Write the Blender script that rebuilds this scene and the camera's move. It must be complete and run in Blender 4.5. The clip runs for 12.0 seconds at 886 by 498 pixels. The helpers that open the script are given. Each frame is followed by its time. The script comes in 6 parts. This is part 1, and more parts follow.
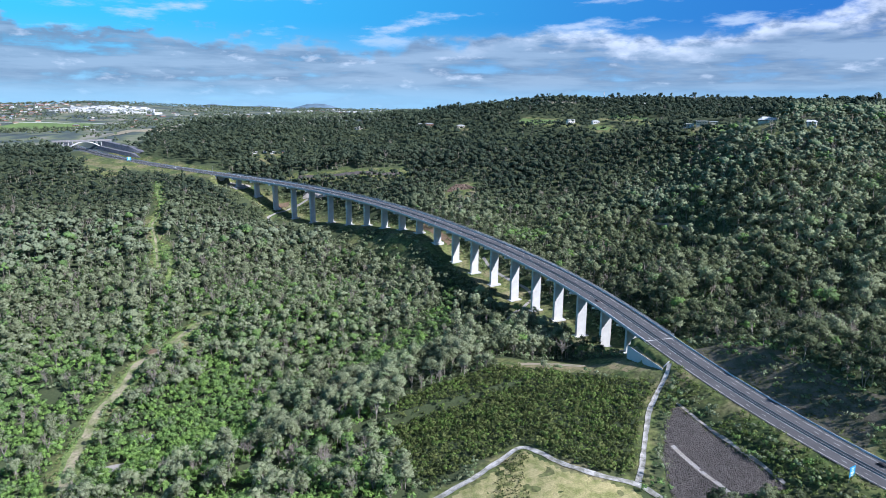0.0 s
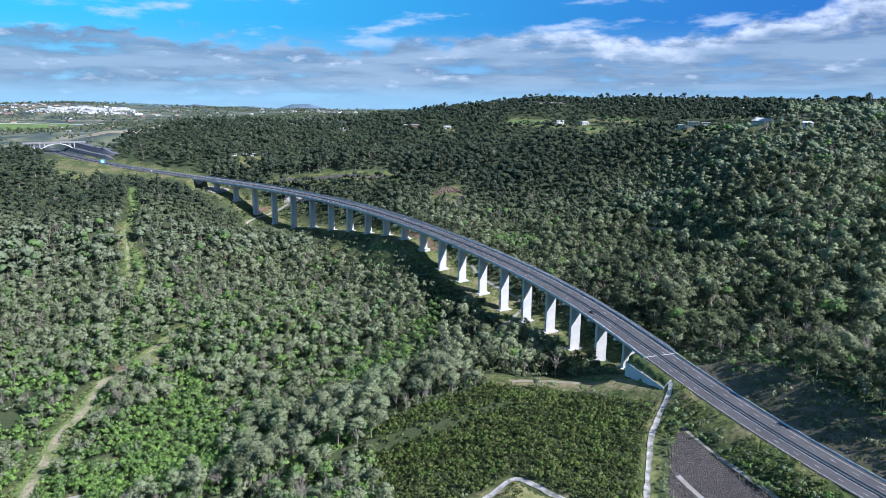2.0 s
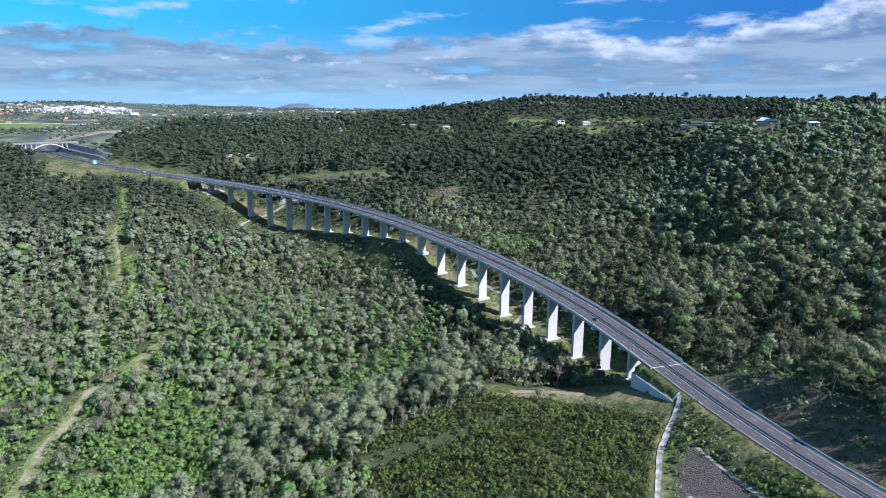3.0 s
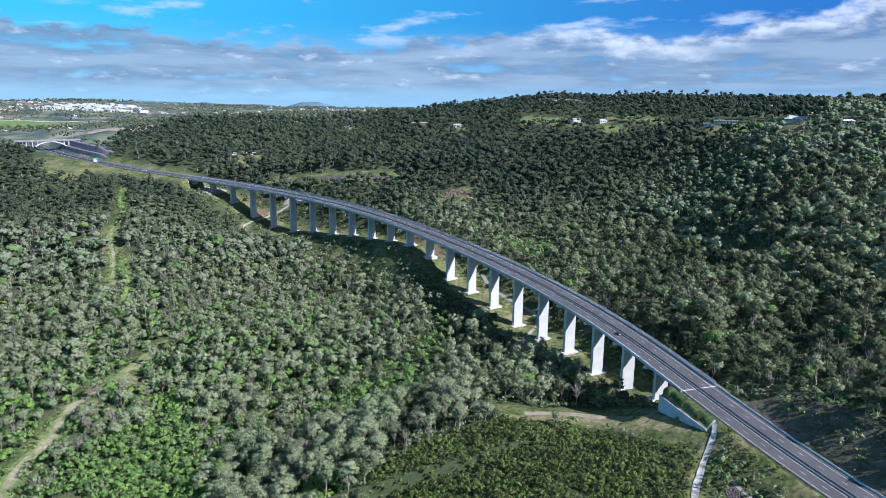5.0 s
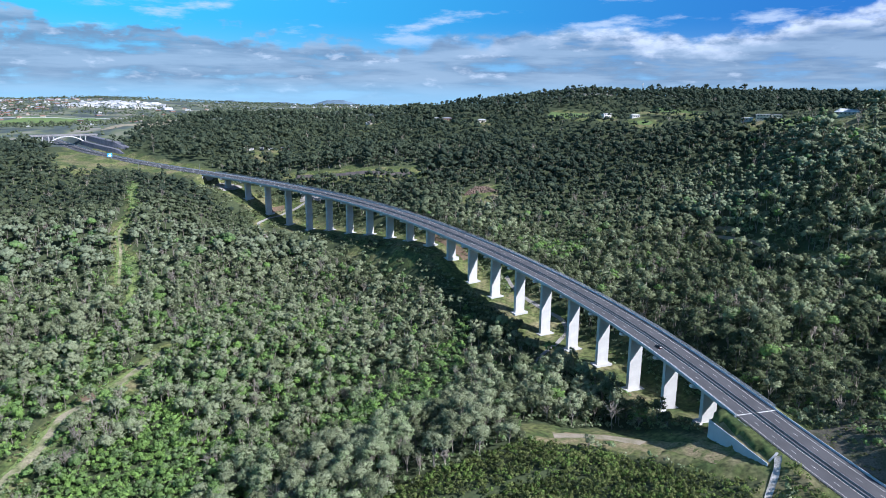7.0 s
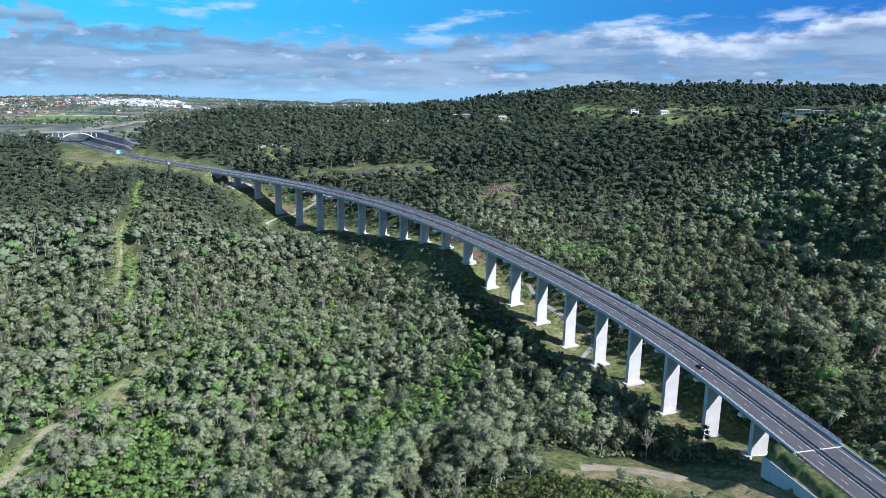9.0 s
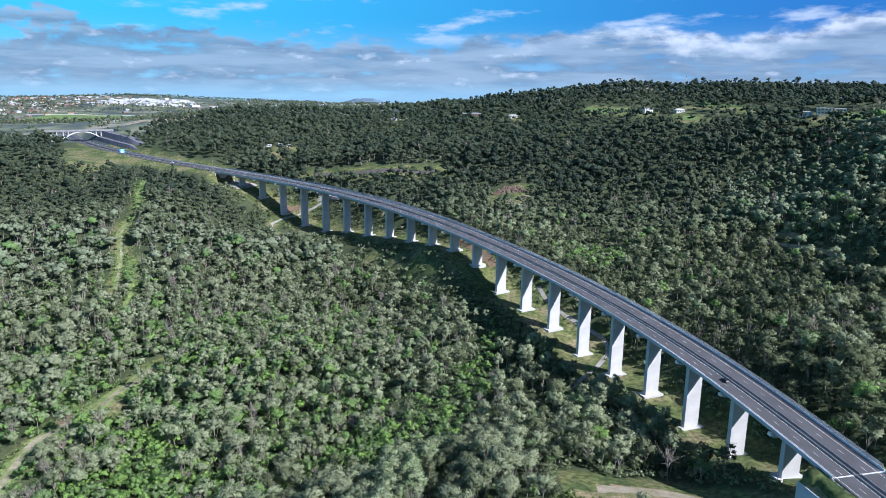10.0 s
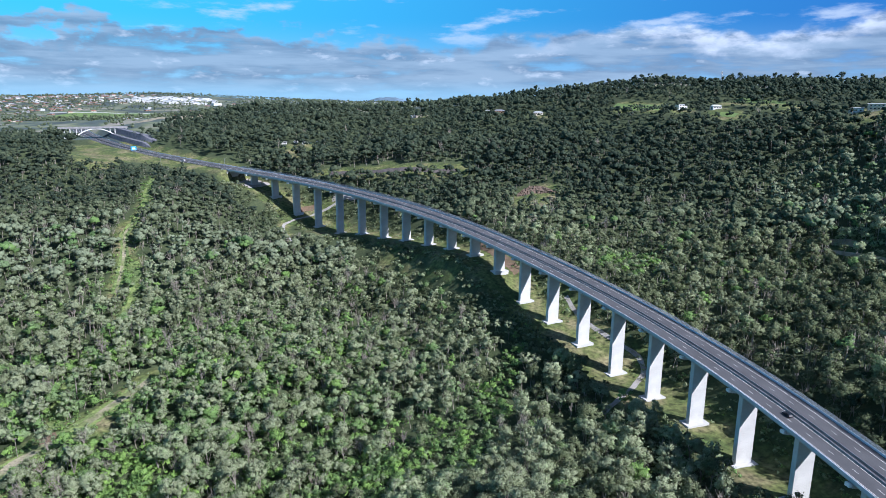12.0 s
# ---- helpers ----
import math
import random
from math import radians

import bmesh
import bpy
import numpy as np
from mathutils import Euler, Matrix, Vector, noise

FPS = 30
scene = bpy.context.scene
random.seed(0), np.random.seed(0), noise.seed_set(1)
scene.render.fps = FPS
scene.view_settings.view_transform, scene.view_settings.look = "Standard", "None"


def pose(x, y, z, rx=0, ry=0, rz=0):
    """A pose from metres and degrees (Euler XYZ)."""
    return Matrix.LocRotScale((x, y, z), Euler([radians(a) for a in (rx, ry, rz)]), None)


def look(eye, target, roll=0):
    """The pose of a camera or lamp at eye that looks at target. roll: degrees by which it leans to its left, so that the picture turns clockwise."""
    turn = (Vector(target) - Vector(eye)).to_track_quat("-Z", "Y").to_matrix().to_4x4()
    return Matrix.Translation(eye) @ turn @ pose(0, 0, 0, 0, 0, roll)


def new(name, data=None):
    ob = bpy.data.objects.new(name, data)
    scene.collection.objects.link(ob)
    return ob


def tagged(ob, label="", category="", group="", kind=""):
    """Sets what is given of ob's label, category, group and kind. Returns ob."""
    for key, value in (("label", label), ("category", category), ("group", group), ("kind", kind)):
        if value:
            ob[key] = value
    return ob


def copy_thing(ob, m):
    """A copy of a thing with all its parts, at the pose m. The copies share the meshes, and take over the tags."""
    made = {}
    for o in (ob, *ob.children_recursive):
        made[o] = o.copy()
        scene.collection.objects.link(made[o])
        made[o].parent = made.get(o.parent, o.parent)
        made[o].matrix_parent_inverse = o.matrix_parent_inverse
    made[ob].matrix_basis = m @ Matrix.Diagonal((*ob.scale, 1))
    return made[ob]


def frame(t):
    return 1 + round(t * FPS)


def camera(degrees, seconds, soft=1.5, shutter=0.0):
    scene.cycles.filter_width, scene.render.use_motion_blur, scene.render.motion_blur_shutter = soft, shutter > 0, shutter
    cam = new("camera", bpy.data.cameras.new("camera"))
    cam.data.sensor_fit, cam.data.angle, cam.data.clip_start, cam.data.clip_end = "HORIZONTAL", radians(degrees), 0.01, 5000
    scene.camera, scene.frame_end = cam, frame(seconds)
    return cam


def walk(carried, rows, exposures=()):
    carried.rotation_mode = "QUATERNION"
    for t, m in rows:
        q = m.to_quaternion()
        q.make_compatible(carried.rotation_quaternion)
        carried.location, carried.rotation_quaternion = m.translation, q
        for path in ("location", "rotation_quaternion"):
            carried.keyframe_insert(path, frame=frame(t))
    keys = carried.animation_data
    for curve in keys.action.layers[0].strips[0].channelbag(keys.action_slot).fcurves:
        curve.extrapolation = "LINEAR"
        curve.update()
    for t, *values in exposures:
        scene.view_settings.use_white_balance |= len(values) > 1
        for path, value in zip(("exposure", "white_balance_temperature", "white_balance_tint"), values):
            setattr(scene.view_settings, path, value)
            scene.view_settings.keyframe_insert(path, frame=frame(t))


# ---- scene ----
cam = camera(68.7, 12.0, soft=0.3)
PATH = [
    (0, (0.971, 0.855, 149.199), (1.245, 2.788, 148.762), 0.3),
    (0.5, (2.097, 7.714, 149.46), (2.393, 9.644, 149.024), 0.3),
    (1, (3.355, 15.407, 149.576), (3.662, 17.335, 149.14), 0.3),
    (1.5, (4.746, 23.547, 149.869), (5.057, 25.474, 149.432), 0.3),
    (2, (6.45, 32.085, 149.576), (6.763, 34.012, 149.14), 0.3),
    (2.5, (8.368, 40.789, 149.635), (8.682, 42.716, 149.199), 0.3),
    (3, (9.733, 50.047, 149.877), (10.049, 51.972, 149.44), 0.3),
    (5, (17.889, 88.238, 146.653), (18.17, 90.169, 146.213), 0.4),
    (5.5, (20.06, 98.442, 143.827), (20.316, 100.376, 143.387), 0.4),
    (6, (21.958, 108.636, 141.412), (22.197, 110.572, 140.972), 0.4),
    (6.5, (24.25, 119.164, 139.537), (24.477, 121.102, 139.096), 0.4),
    (7, (26.137, 129.793, 138.075), (26.344, 131.732, 137.633), 0.4),
    (9, (33.722, 170.732, 132.09), (33.868, 172.677, 131.646), 0.4),
    (9.5, (34.548, 180.793, 130.938), (34.682, 182.739, 130.494), 0.4),
    (10, (36.269, 191.548, 129.679), (36.386, 193.495, 129.235), 0.4),
    (10.5, (37.901, 202.059, 127.868), (38.0, 204.006, 127.423), 0.4),
    (11, (38.75, 212.533, 126.838), (38.832, 214.481, 126.393), 0.4),
    (11.5, (39.715, 223.285, 125.16), (39.781, 225.234, 124.716), 0.4),
    (12, (41.595, 233.729, 124.359), (41.642, 235.678, 123.914), 0.4),
]
walk(cam, [(t, look(eye, target, roll)) for t, eye, target, roll in PATH], exposures=[(0.0, 0.70, 5620, 18.0)])

# ---- world and sun ----
SUN_DIR = Vector((-0.82 * 0.777, 0.57 * 0.777, -0.629)).normalized()  # the way the light travels
SUN_EL = math.asin(-SUN_DIR.z)
SUN_AZ = math.atan2(-SUN_DIR.x, -SUN_DIR.y)  # bearing of the sun, clockwise from +y

world = bpy.data.worlds.new("world")
scene.world = world
world.use_nodes = True
wn, wl = world.node_tree.nodes, world.node_tree.links
wn.clear()


def wmath(op, a, b=None, c=None, clamp=False):
    n = wn.new("ShaderNodeMath")
    n.operation, n.use_clamp = op, clamp
    for i, v in enumerate((a, b, c)):
        if v is None:
            continue
        if isinstance(v, (int, float)):
            n.inputs[i].default_value = v
        else:
            wl.new(v, n.inputs[i])
    return n.outputs[0]


def wnoise(vec, scale, detail=6.0, rough=0.55):
    n = wn.new("ShaderNodeTexNoise")
    n.inputs["Scale"].default_value, n.inputs["Detail"].default_value, n.inputs["Roughness"].default_value = scale, detail, rough
    wl.new(vec, n.inputs["Vector"])
    return n.outputs["Fac"]


def wvec(x, y, z=0.0):
    n = wn.new("ShaderNodeCombineXYZ")
    for i, v in enumerate((x, y, z)):
        if isinstance(v, (int, float)):
            n.inputs[i].default_value = v
        else:
            wl.new(v, n.inputs[i])
    return n.outputs[0]


def wmix(f, a, b):
    n = wn.new("ShaderNodeMix")
    n.data_type = "RGBA"
    if isinstance(f, (int, float)):
        n.inputs["Factor"].default_value = f
    else:
        wl.new(f, n.inputs["Factor"])
    for k, v in (("A", a), ("B", b)):
        if isinstance(v, tuple):
            n.inputs[k].default_value = (*v, 1)
        else:
            wl.new(v, n.inputs[k])
    return n.outputs["Result"]


def wstep(v, lo, hi):
    n = wn.new("ShaderNodeMapRange")
    n.interpolation_type = "SMOOTHSTEP"
    wl.new(v, n.inputs["Value"])
    n.inputs["From Min"].default_value, n.inputs["From Max"].default_value = lo, hi
    return n.outputs[0]


def wcurve(v, points):
    """A soft curve through (0..1, 0..1) points."""
    n = wn.new("ShaderNodeFloatCurve")
    c = n.mapping.curves[0]
    for i, (x, y) in enumerate(points):
        if i < 2:
            c.points[i].location = (x, y)
        else:
            c.points.new(x, y)
    n.mapping.update()
    wl.new(v, n.inputs["Value"])
    return n.outputs[0]


def sky_nodes():
    """Clear Nishita sky with a bank of cloud all round the horizon and thin wisps over it."""
    out = wn.new("ShaderNodeOutputWorld")
    bg = wn.new("ShaderNodeBackground")
    sky = wn.new("ShaderNodeTexSky")
    sky.sky_type = "NISHITA"
    sky.sun_disc = False
    sky.sun_elevation = SUN_EL
    sky.sun_rotation = SUN_AZ
    sky.altitude = 600
    sky.air_density, sky.dust_density, sky.ozone_density = 1.0, 0.1, 3.0
    co = wn.new("ShaderNodeTexCoord")
    sep = wn.new("ShaderNodeSeparateXYZ")
    wl.new(co.outputs["Generated"], sep.inputs[0])
    X, Y, Z = sep.outputs
    az = wmath("ARCTAN2", X, Y)  # 0 along +y, growing to the right
    el = wmath("ARCSINE", Z)
    # the clear sky: deep blue on the right, paler and greener on the left, pale at the horizon
    side = wstep(az, -0.65, 0.75)
    deep = wmix(side, (0.055, 0.40, 0.60), (0.028, 0.13, 0.35))
    low = wmix(side, (0.245, 0.44, 0.55), (0.20, 0.36, 0.48))
    blue = wmix(wstep(el, 0.0, 0.12), low, deep)
    half = wn.new("ShaderNodeVectorMath")
    half.operation = "SCALE"
    half.inputs["Scale"].default_value = SKY_GAIN
    wl.new(sky.outputs[0], half.inputs[0])
    clear = wmix(wstep(el, 0.16, 0.6), blue, half.outputs[0])
    # the bank's top edge: higher on the right, broken on the left
    azn = wmath("MULTIPLY_ADD", az, 1 / 6.2832, 0.5)
    puff = wnoise(wvec(wmath("MULTIPLY", az, 1.0), wmath("MULTIPLY", el, 1.9), 3.1), 13.0, 7.0, 0.52)
    big = wnoise(wvec(wmath("MULTIPLY", az, 1.0), wmath("MULTIPLY", el, 1.2), 0.7), 5.0, 3.0, 0.5)
    top = wcurve(azn, [(0.0, 0.55), (1.0, 0.55), (0.40, 0.60), (0.421, 0.55), (0.442, 0.61), (0.457, 0.62), (0.468, 0.55), (0.48, 0.56), (0.505, 0.51), (0.527, 0.53), (0.541, 0.64), (0.552, 0.635), (0.563, 0.56), (0.575, 0.545), (0.587, 0.60), (0.595, 0.71), (0.6055, 0.77), (0.612, 0.79), (0.66, 0.7)])
    edge = wmath("ADD", wmath("MULTIPLY", top, 0.165), wmath("MULTIPLY", wmath("SUBTRACT", puff, 0.5), wmath("MULTIPLY_ADD", wstep(az, 0.1, -0.35), 0.09, 0.075)))
    below = wmath("SUBTRACT", edge, el)
    bank = wmath("MULTIPLY", wstep(below, -0.003, 0.011), 0.96)
    # streaky layers low in the bank, with clear gaps
    layer = wnoise(wvec(wmath("MULTIPLY", az, 1.0), wmath("MULTIPLY", el, 7.5), 9.4), 6.5, 7.0, 0.55)
    fine = wnoise(wvec(wmath("MULTIPLY", az, 1.0), wmath("MULTIPLY", el, 2.6), 5.2), 22.0, 5.0, 0.55)
    holes = wstep(wmath("ADD", wmath("MULTIPLY", layer, 0.8), wmath("MULTIPLY", fine, 0.35)), 0.40, 0.58)
    keep = wmath("MAXIMUM", holes, wmath("SUBTRACT", 1.0, wstep(below, 0.012, 0.05)))
    fade = wstep(el, 0.004, 0.036)
    dens = wmath("MULTIPLY", wmath("MULTIPLY", bank, keep), wmath("MULTIPLY_ADD", fade, 0.72, 0.18))
    grey = wmix(wstep(layer, 0.38, 0.64), (0.12, 0.18, 0.248), (0.232, 0.312, 0.378))
    rim = wmath("MULTIPLY", wmath("SUBTRACT", 1.0, wstep(below, 0.004, 0.034)), wmath("MULTIPLY_ADD", wstep(az, 0.12, 0.3), 0.85, 0.06))
    rim = wmath("MULTIPLY", rim, wstep(fine, 0.32, 0.62))
    light = wmath("MAXIMUM", rim, wmath("MULTIPLY", wstep(fine, 0.57, 0.74), 0.45))
    cloud = wmix(light, grey, (0.62, 0.67, 0.70))
    low_sky = wmix(dens, clear, cloud)
    # thin high wisps
    wisp = wnoise(wvec(wmath("MULTIPLY", az, 1.0), wmath("MULTIPLY", el, 4.2), 1.3), 7.0, 6.0, 0.6)
    amount = wmath("MULTIPLY", wmath("MULTIPLY", wstep(wisp, 0.53, 0.70), wstep(el, 0.06, 0.1)), 0.75)
    final = wmix(wmath("MULTIPLY", amount, wmath("SUBTRACT", 1.0, bank)), low_sky, (0.40, 0.48, 0.55))
    wl.new(final, bg.inputs[0])
    wl.new(bg.outputs[0], out.inputs[0])


SKY_GAIN = 0.065
sky_nodes()

sun = new("sun", bpy.data.lights.new("sun", "SUN"))
sun.data.energy = 5.0
sun.data.angle = radians(0.5)
sun.data.color = (1.0, 0.95, 0.86)
sun.matrix_world = look((0, 0, 400), Vector((0, 0, 400)) + SUN_DIR)


# ---- materials ----
def material(name, colour, rough=0.8, vary=0.25, scale=0.3, fine=4.0, bump=0.3, metal=0.0, tint=None, spec=0.3):
    """A surface with large stains and a fine grain; colour and tint are mixed by the stains."""
    m = bpy.data.materials.new(name)
    m.use_nodes = True
    n, l = m.node_tree.nodes, m.node_tree.links
    bs = n["Principled BSDF"]
    bs.inputs["Roughness"].default_value = rough
    bs.inputs["Metallic"].default_value = metal
    bs.inputs["Specular IOR Level"].default_value = spec
    co = n.new("ShaderNodeTexCoord")
    big = n.new("ShaderNodeTexNoise")
    big.inputs["Scale"].default_value = scale
    big.inputs["Detail"].default_value = 5
    small = n.new("ShaderNodeTexNoise")
    small.inputs["Scale"].default_value = fine
    small.inputs["Detail"].default_value = 3
    l.new(co.outputs["Object"], big.inputs["Vector"])
    l.new(co.outputs["Object"], small.inputs["Vector"])
    tint = tint or tuple(c * 0.7 for c in colour)
    mix = n.new("ShaderNodeMix")
    mix.data_type = "RGBA"
    mix.inputs["A"].default_value = (*colour, 1)
    mix.inputs["B"].default_value = (*tint, 1)
    ramp = n.new("ShaderNodeMapRange")
    ramp.inputs["From Min"].default_value, ramp.inputs["From Max"].default_value = 0.38, 0.62
    l.new(big.outputs["Fac"], ramp.inputs["Value"])
    l.new(ramp.outputs[0], mix.inputs["Factor"])
    val = n.new("ShaderNodeMapRange")
    val.inputs["To Min"].default_value, val.inputs["To Max"].default_value = 1 - vary, 1 + vary
    val.inputs["From Min"].default_value, val.inputs["From Max"].default_value = 0.25, 0.75
    l.new(small.outputs["Fac"], val.inputs["Value"])
    mul = n.new("ShaderNodeVectorMath")
    mul.operation = "SCALE"
    l.new(mix.outputs["Result"], mul.inputs[0])
    l.new(val.outputs[0], mul.inputs["Scale"])
    l.new(mul.outputs[0], bs.inputs["Base Color"])
    if bump:
        b = n.new("ShaderNodeBump")
        b.inputs["Strength"].default_value = bump
        b.inputs["Distance"].default_value = 0.3
        l.new(small.outputs["Fac"], b.inputs["Height"])
        l.new(b.outputs[0], bs.inputs["Normal"])
    return m


def leaf_material(name, dark, olive, pale, green, fresh, rough=0.6, gaps=True):
    """Foliage: five tones picked by the mesh's own 'tone' value, with a fine change from leaf to leaf."""
    m = bpy.data.materials.new(name)
    m.use_nodes = True
    n, l = m.node_tree.nodes, m.node_tree.links
    bs = n["Principled BSDF"]
    bs.inputs["Roughness"].default_value = rough
    bs.inputs["Specular IOR Level"].default_value = 0.08
    at = n.new("ShaderNodeAttribute")
    at.attribute_name = "tone"
    info = n.new("ShaderNodeObjectInfo")
    add = n.new("ShaderNodeMath")
    add.operation = "MULTIPLY_ADD"
    add.inputs[1].default_value = 0.05
    l.new(info.outputs["Random"], add.inputs[0])
    l.new(at.outputs["Fac"], add.inputs[2])
    ramp = n.new("ShaderNodeValToRGB")
    el = ramp.color_ramp.elements
    el.remove(el[1])
    el[0].position, el[0].color = 0.04, (*dark, 1)
    el.new(0.27).color = (*olive, 1)
    el.new(0.47).color = (*pale, 1)
    el.new(0.72).color = (*green, 1)
    el.new(1.0).color = (*fresh, 1)
    l.new(add.outputs[0], ramp.inputs[0])
    geo = n.new("ShaderNodeNewGeometry")
    co = n.new("ShaderNodeTexCoord")
    grain = n.new("ShaderNodeTexNoise")
    grain.inputs["Scale"].default_value, grain.inputs["Detail"].default_value = (1.6 if gaps else 0.7), 3
    l.new(co.outputs["Object"], grain.inputs["Vector"])
    gv = n.new("ShaderNodeMath")
    gv.operation = "MULTIPLY_ADD"
    gv.inputs[1].default_value = 2.6
    gv.inputs[2].default_value = -0.8
    l.new(grain.outputs["Fac"], gv.inputs[0])
    both = n.new("ShaderNodeMath")
    both.operation = "MULTIPLY_ADD"
    both.inputs[1].default_value = 0.4
    l.new(geo.outputs["Random Per Island"], both.inputs[0])
    l.new(gv.outputs[0], both.inputs[2])
    val = n.new("ShaderNodeMapRange")
    val.inputs["To Min"].default_value, val.inputs["To Max"].default_value = 0.6, 1.34
    l.new(both.outputs[0], val.inputs["Value"])
    bump = n.new("ShaderNodeBump")
    bump.inputs["Strength"].default_value, bump.inputs["Distance"].default_value = 0.4, 0.4
    l.new(grain.outputs["Fac"], bump.inputs["Height"])
    l.new(bump.outputs[0], bs.inputs["Normal"])
    mul = n.new("ShaderNodeVectorMath")
    mul.operation = "SCALE"
    l.new(ramp.outputs[0], mul.inputs[0])
    l.new(val.outputs[0], mul.inputs["Scale"])
    l.new(mul.outputs[0], bs.inputs["Base Color"])
    tr = n.new("ShaderNodeBsdfTranslucent")
    l.new(mul.outputs[0], tr.inputs["Color"])
    mixs = n.new("ShaderNodeMixShader")
    mixs.inputs[0].default_value = 0.28
    l.new(bs.outputs[0], mixs.inputs[1])
    l.new(tr.outputs[0], mixs.inputs[2])
    if not gaps:
        l.new(mixs.outputs[0], n["Material Output"].inputs["Surface"])
        return m
    # blades stand apart in sprays: small gaps between them
    spray = n.new("ShaderNodeTexNoise")
    spray.inputs["Scale"].default_value, spray.inputs["Detail"].default_value = 1.7, 2
    l.new(co.outputs["Object"], spray.inputs["Vector"])
    gap = n.new("ShaderNodeMath")
    gap.operation = "GREATER_THAN"
    gap.inputs[1].default_value = 0.56
    l.new(spray.outputs["Fac"], gap.inputs[0])
    air = n.new("ShaderNodeBsdfTransparent")
    parted = n.new("ShaderNodeMixShader")
    l.new(gap.outputs[0], parted.inputs[0])
    l.new(mixs.outputs[0], parted.inputs[1])
    l.new(air.outputs[0], parted.inputs[2])
    l.new(parted.outputs[0], n["Material Output"].inputs["Surface"])
    return m


LEAF_TONES = ((0.036, 0.054, 0.036), (0.115, 0.140, 0.070), (0.285, 0.325, 0.198), (0.138, 0.228, 0.082), (0.215, 0.35, 0.090))
M_LEAF = leaf_material("eucalypt_leaves", *LEAF_TONES, rough=0.75)
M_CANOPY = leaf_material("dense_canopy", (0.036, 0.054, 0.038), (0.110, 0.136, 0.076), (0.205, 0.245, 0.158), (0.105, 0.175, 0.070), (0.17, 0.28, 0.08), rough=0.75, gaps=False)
M_SHRUB = leaf_material("wattle_leaves", (0.035, 0.050, 0.020), (0.095, 0.122, 0.040), (0.185, 0.215, 0.078), (0.115, 0.180, 0.048), (0.18, 0.27, 0.065), rough=0.75)
M_BARK = material("pale_bark", (0.34, 0.31, 0.27), 0.85, 0.2, 0.6, 6, 0.2, tint=(0.2, 0.17, 0.14))
M_CONC = material("light_concrete", (0.56, 0.56, 0.55), 0.75, 0.06, 0.12, 2.0, 0.05, tint=(0.48, 0.48, 0.47))
M_GIRD = material("precast_girder", (0.45, 0.47, 0.49), 0.7, 0.06, 0.1, 2.0, 0.05, tint=(0.38, 0.4, 0.42))
M_ASPH = material("asphalt", (0.088, 0.089, 0.095), 0.8, 0.12, 0.08, 6, 0.1, tint=(0.070, 0.071, 0.076))
M_LINE = material("white_line_paint", (0.7, 0.7, 0.68), 0.7, 0.12, 1.0, 8, 0.0, tint=(0.58, 0.58, 0.56))
M_GREYC = material("grey_concrete", (0.27, 0.27, 0.275), 0.8, 0.08, 0.2, 3, 0.05)
M_STEEL = material("galvanised_steel", (0.42, 0.44, 0.46), 0.45, 0.1, 0.8, 6, 0.0, metal=0.6)


# ---- mesh helpers ----
def mesh_object(name, verts, faces, mats, parent=None, label="", index=None, smooth=False):
    me = bpy.data.meshes.new(name)
    me.from_pydata([tuple(v) for v in verts], [], [tuple(f) for f in faces])
    for m in mats if isinstance(mats, (list, tuple)) else [mats]:
        me.materials.append(m)
    if index is not None:
        me.polygons.foreach_set("material_index", index)
    if smooth:
        me.polygons.foreach_set("use_smooth", [True] * len(me.polygons))
    me.update()
    ob = new(name, me)
    if parent:
        ob.parent = parent
    if label:
        tagged(ob, label)
    return ob


def tri_object(name, verts, tris, mats, index=None, tone=None, smooth=False, normals=None):
    """A mesh of triangles straight from arrays; normals, where given, round off the leaf clumps."""
    verts, tris = np.asarray(verts, np.float32), np.asarray(tris, np.int32)
    me = bpy.data.meshes.new(name)
    me.vertices.add(len(verts))
    me.vertices.foreach_set("co", verts.ravel())
    me.loops.add(len(tris) * 3)
    me.loops.foreach_set("vertex_index", tris.ravel())
    me.polygons.add(len(tris))
    me.polygons.foreach_set("loop_start", np.arange(0, len(tris) * 3, 3, dtype=np.int32))
    if smooth:
        me.polygons.foreach_set("use_smooth", np.ones(len(tris), bool))
    for m in mats:
        me.materials.append(m)
    if index is not None:
        me.polygons.foreach_set("material_index", np.asarray(index, np.int32))
    me.update(calc_edges=True)
    if tone is not None:
        a = me.attributes.new("tone", "FLOAT", "POINT")
        a.data.foreach_set("value", np.asarray(tone, np.float32))
    if normals is not None:
        me.normals_split_custom_set_from_vertices(np.asarray(normals, np.float32))
    return new(name, me)


# ---- the road's line ----
# curvature (per km) and grade (percent) at even steps along the left parapet's top edge
ROAD_START, ROAD_STEP = -230.0, 123.0
CURV = [-1.754, -1.049, 1.544, 1.135, 0.653, 1.551, 1.579, 0.781, -0.209, -0.885, -1.011]
GRADE = [5.83, 7.35, 7.73, 7.52, 7.2, 7.06, 6.65, 6.01, 5.59, 5.94, 6.27]
WIDTH = 24.8
SPAN, FIRST = 35.59, -62.9  # span length and the near abutment's station
N_SPANS = 22
LAST = FIRST + N_SPANS * SPAN
_s = np.arange(-330.0, 1300.0, 2.0)
_kn = ROAD_START + ROAD_STEP * np.arange(len(CURV))
_h = np.cumsum(np.interp(_s, _kn, CURV) * 1e-3) * 2.0
_h += 0.184 - np.interp(0.0, _s, _h)
_x = np.cumsum(-np.sin(_h)) * 2.0
_y = np.cumsum(np.cos(_h)) * 2.0
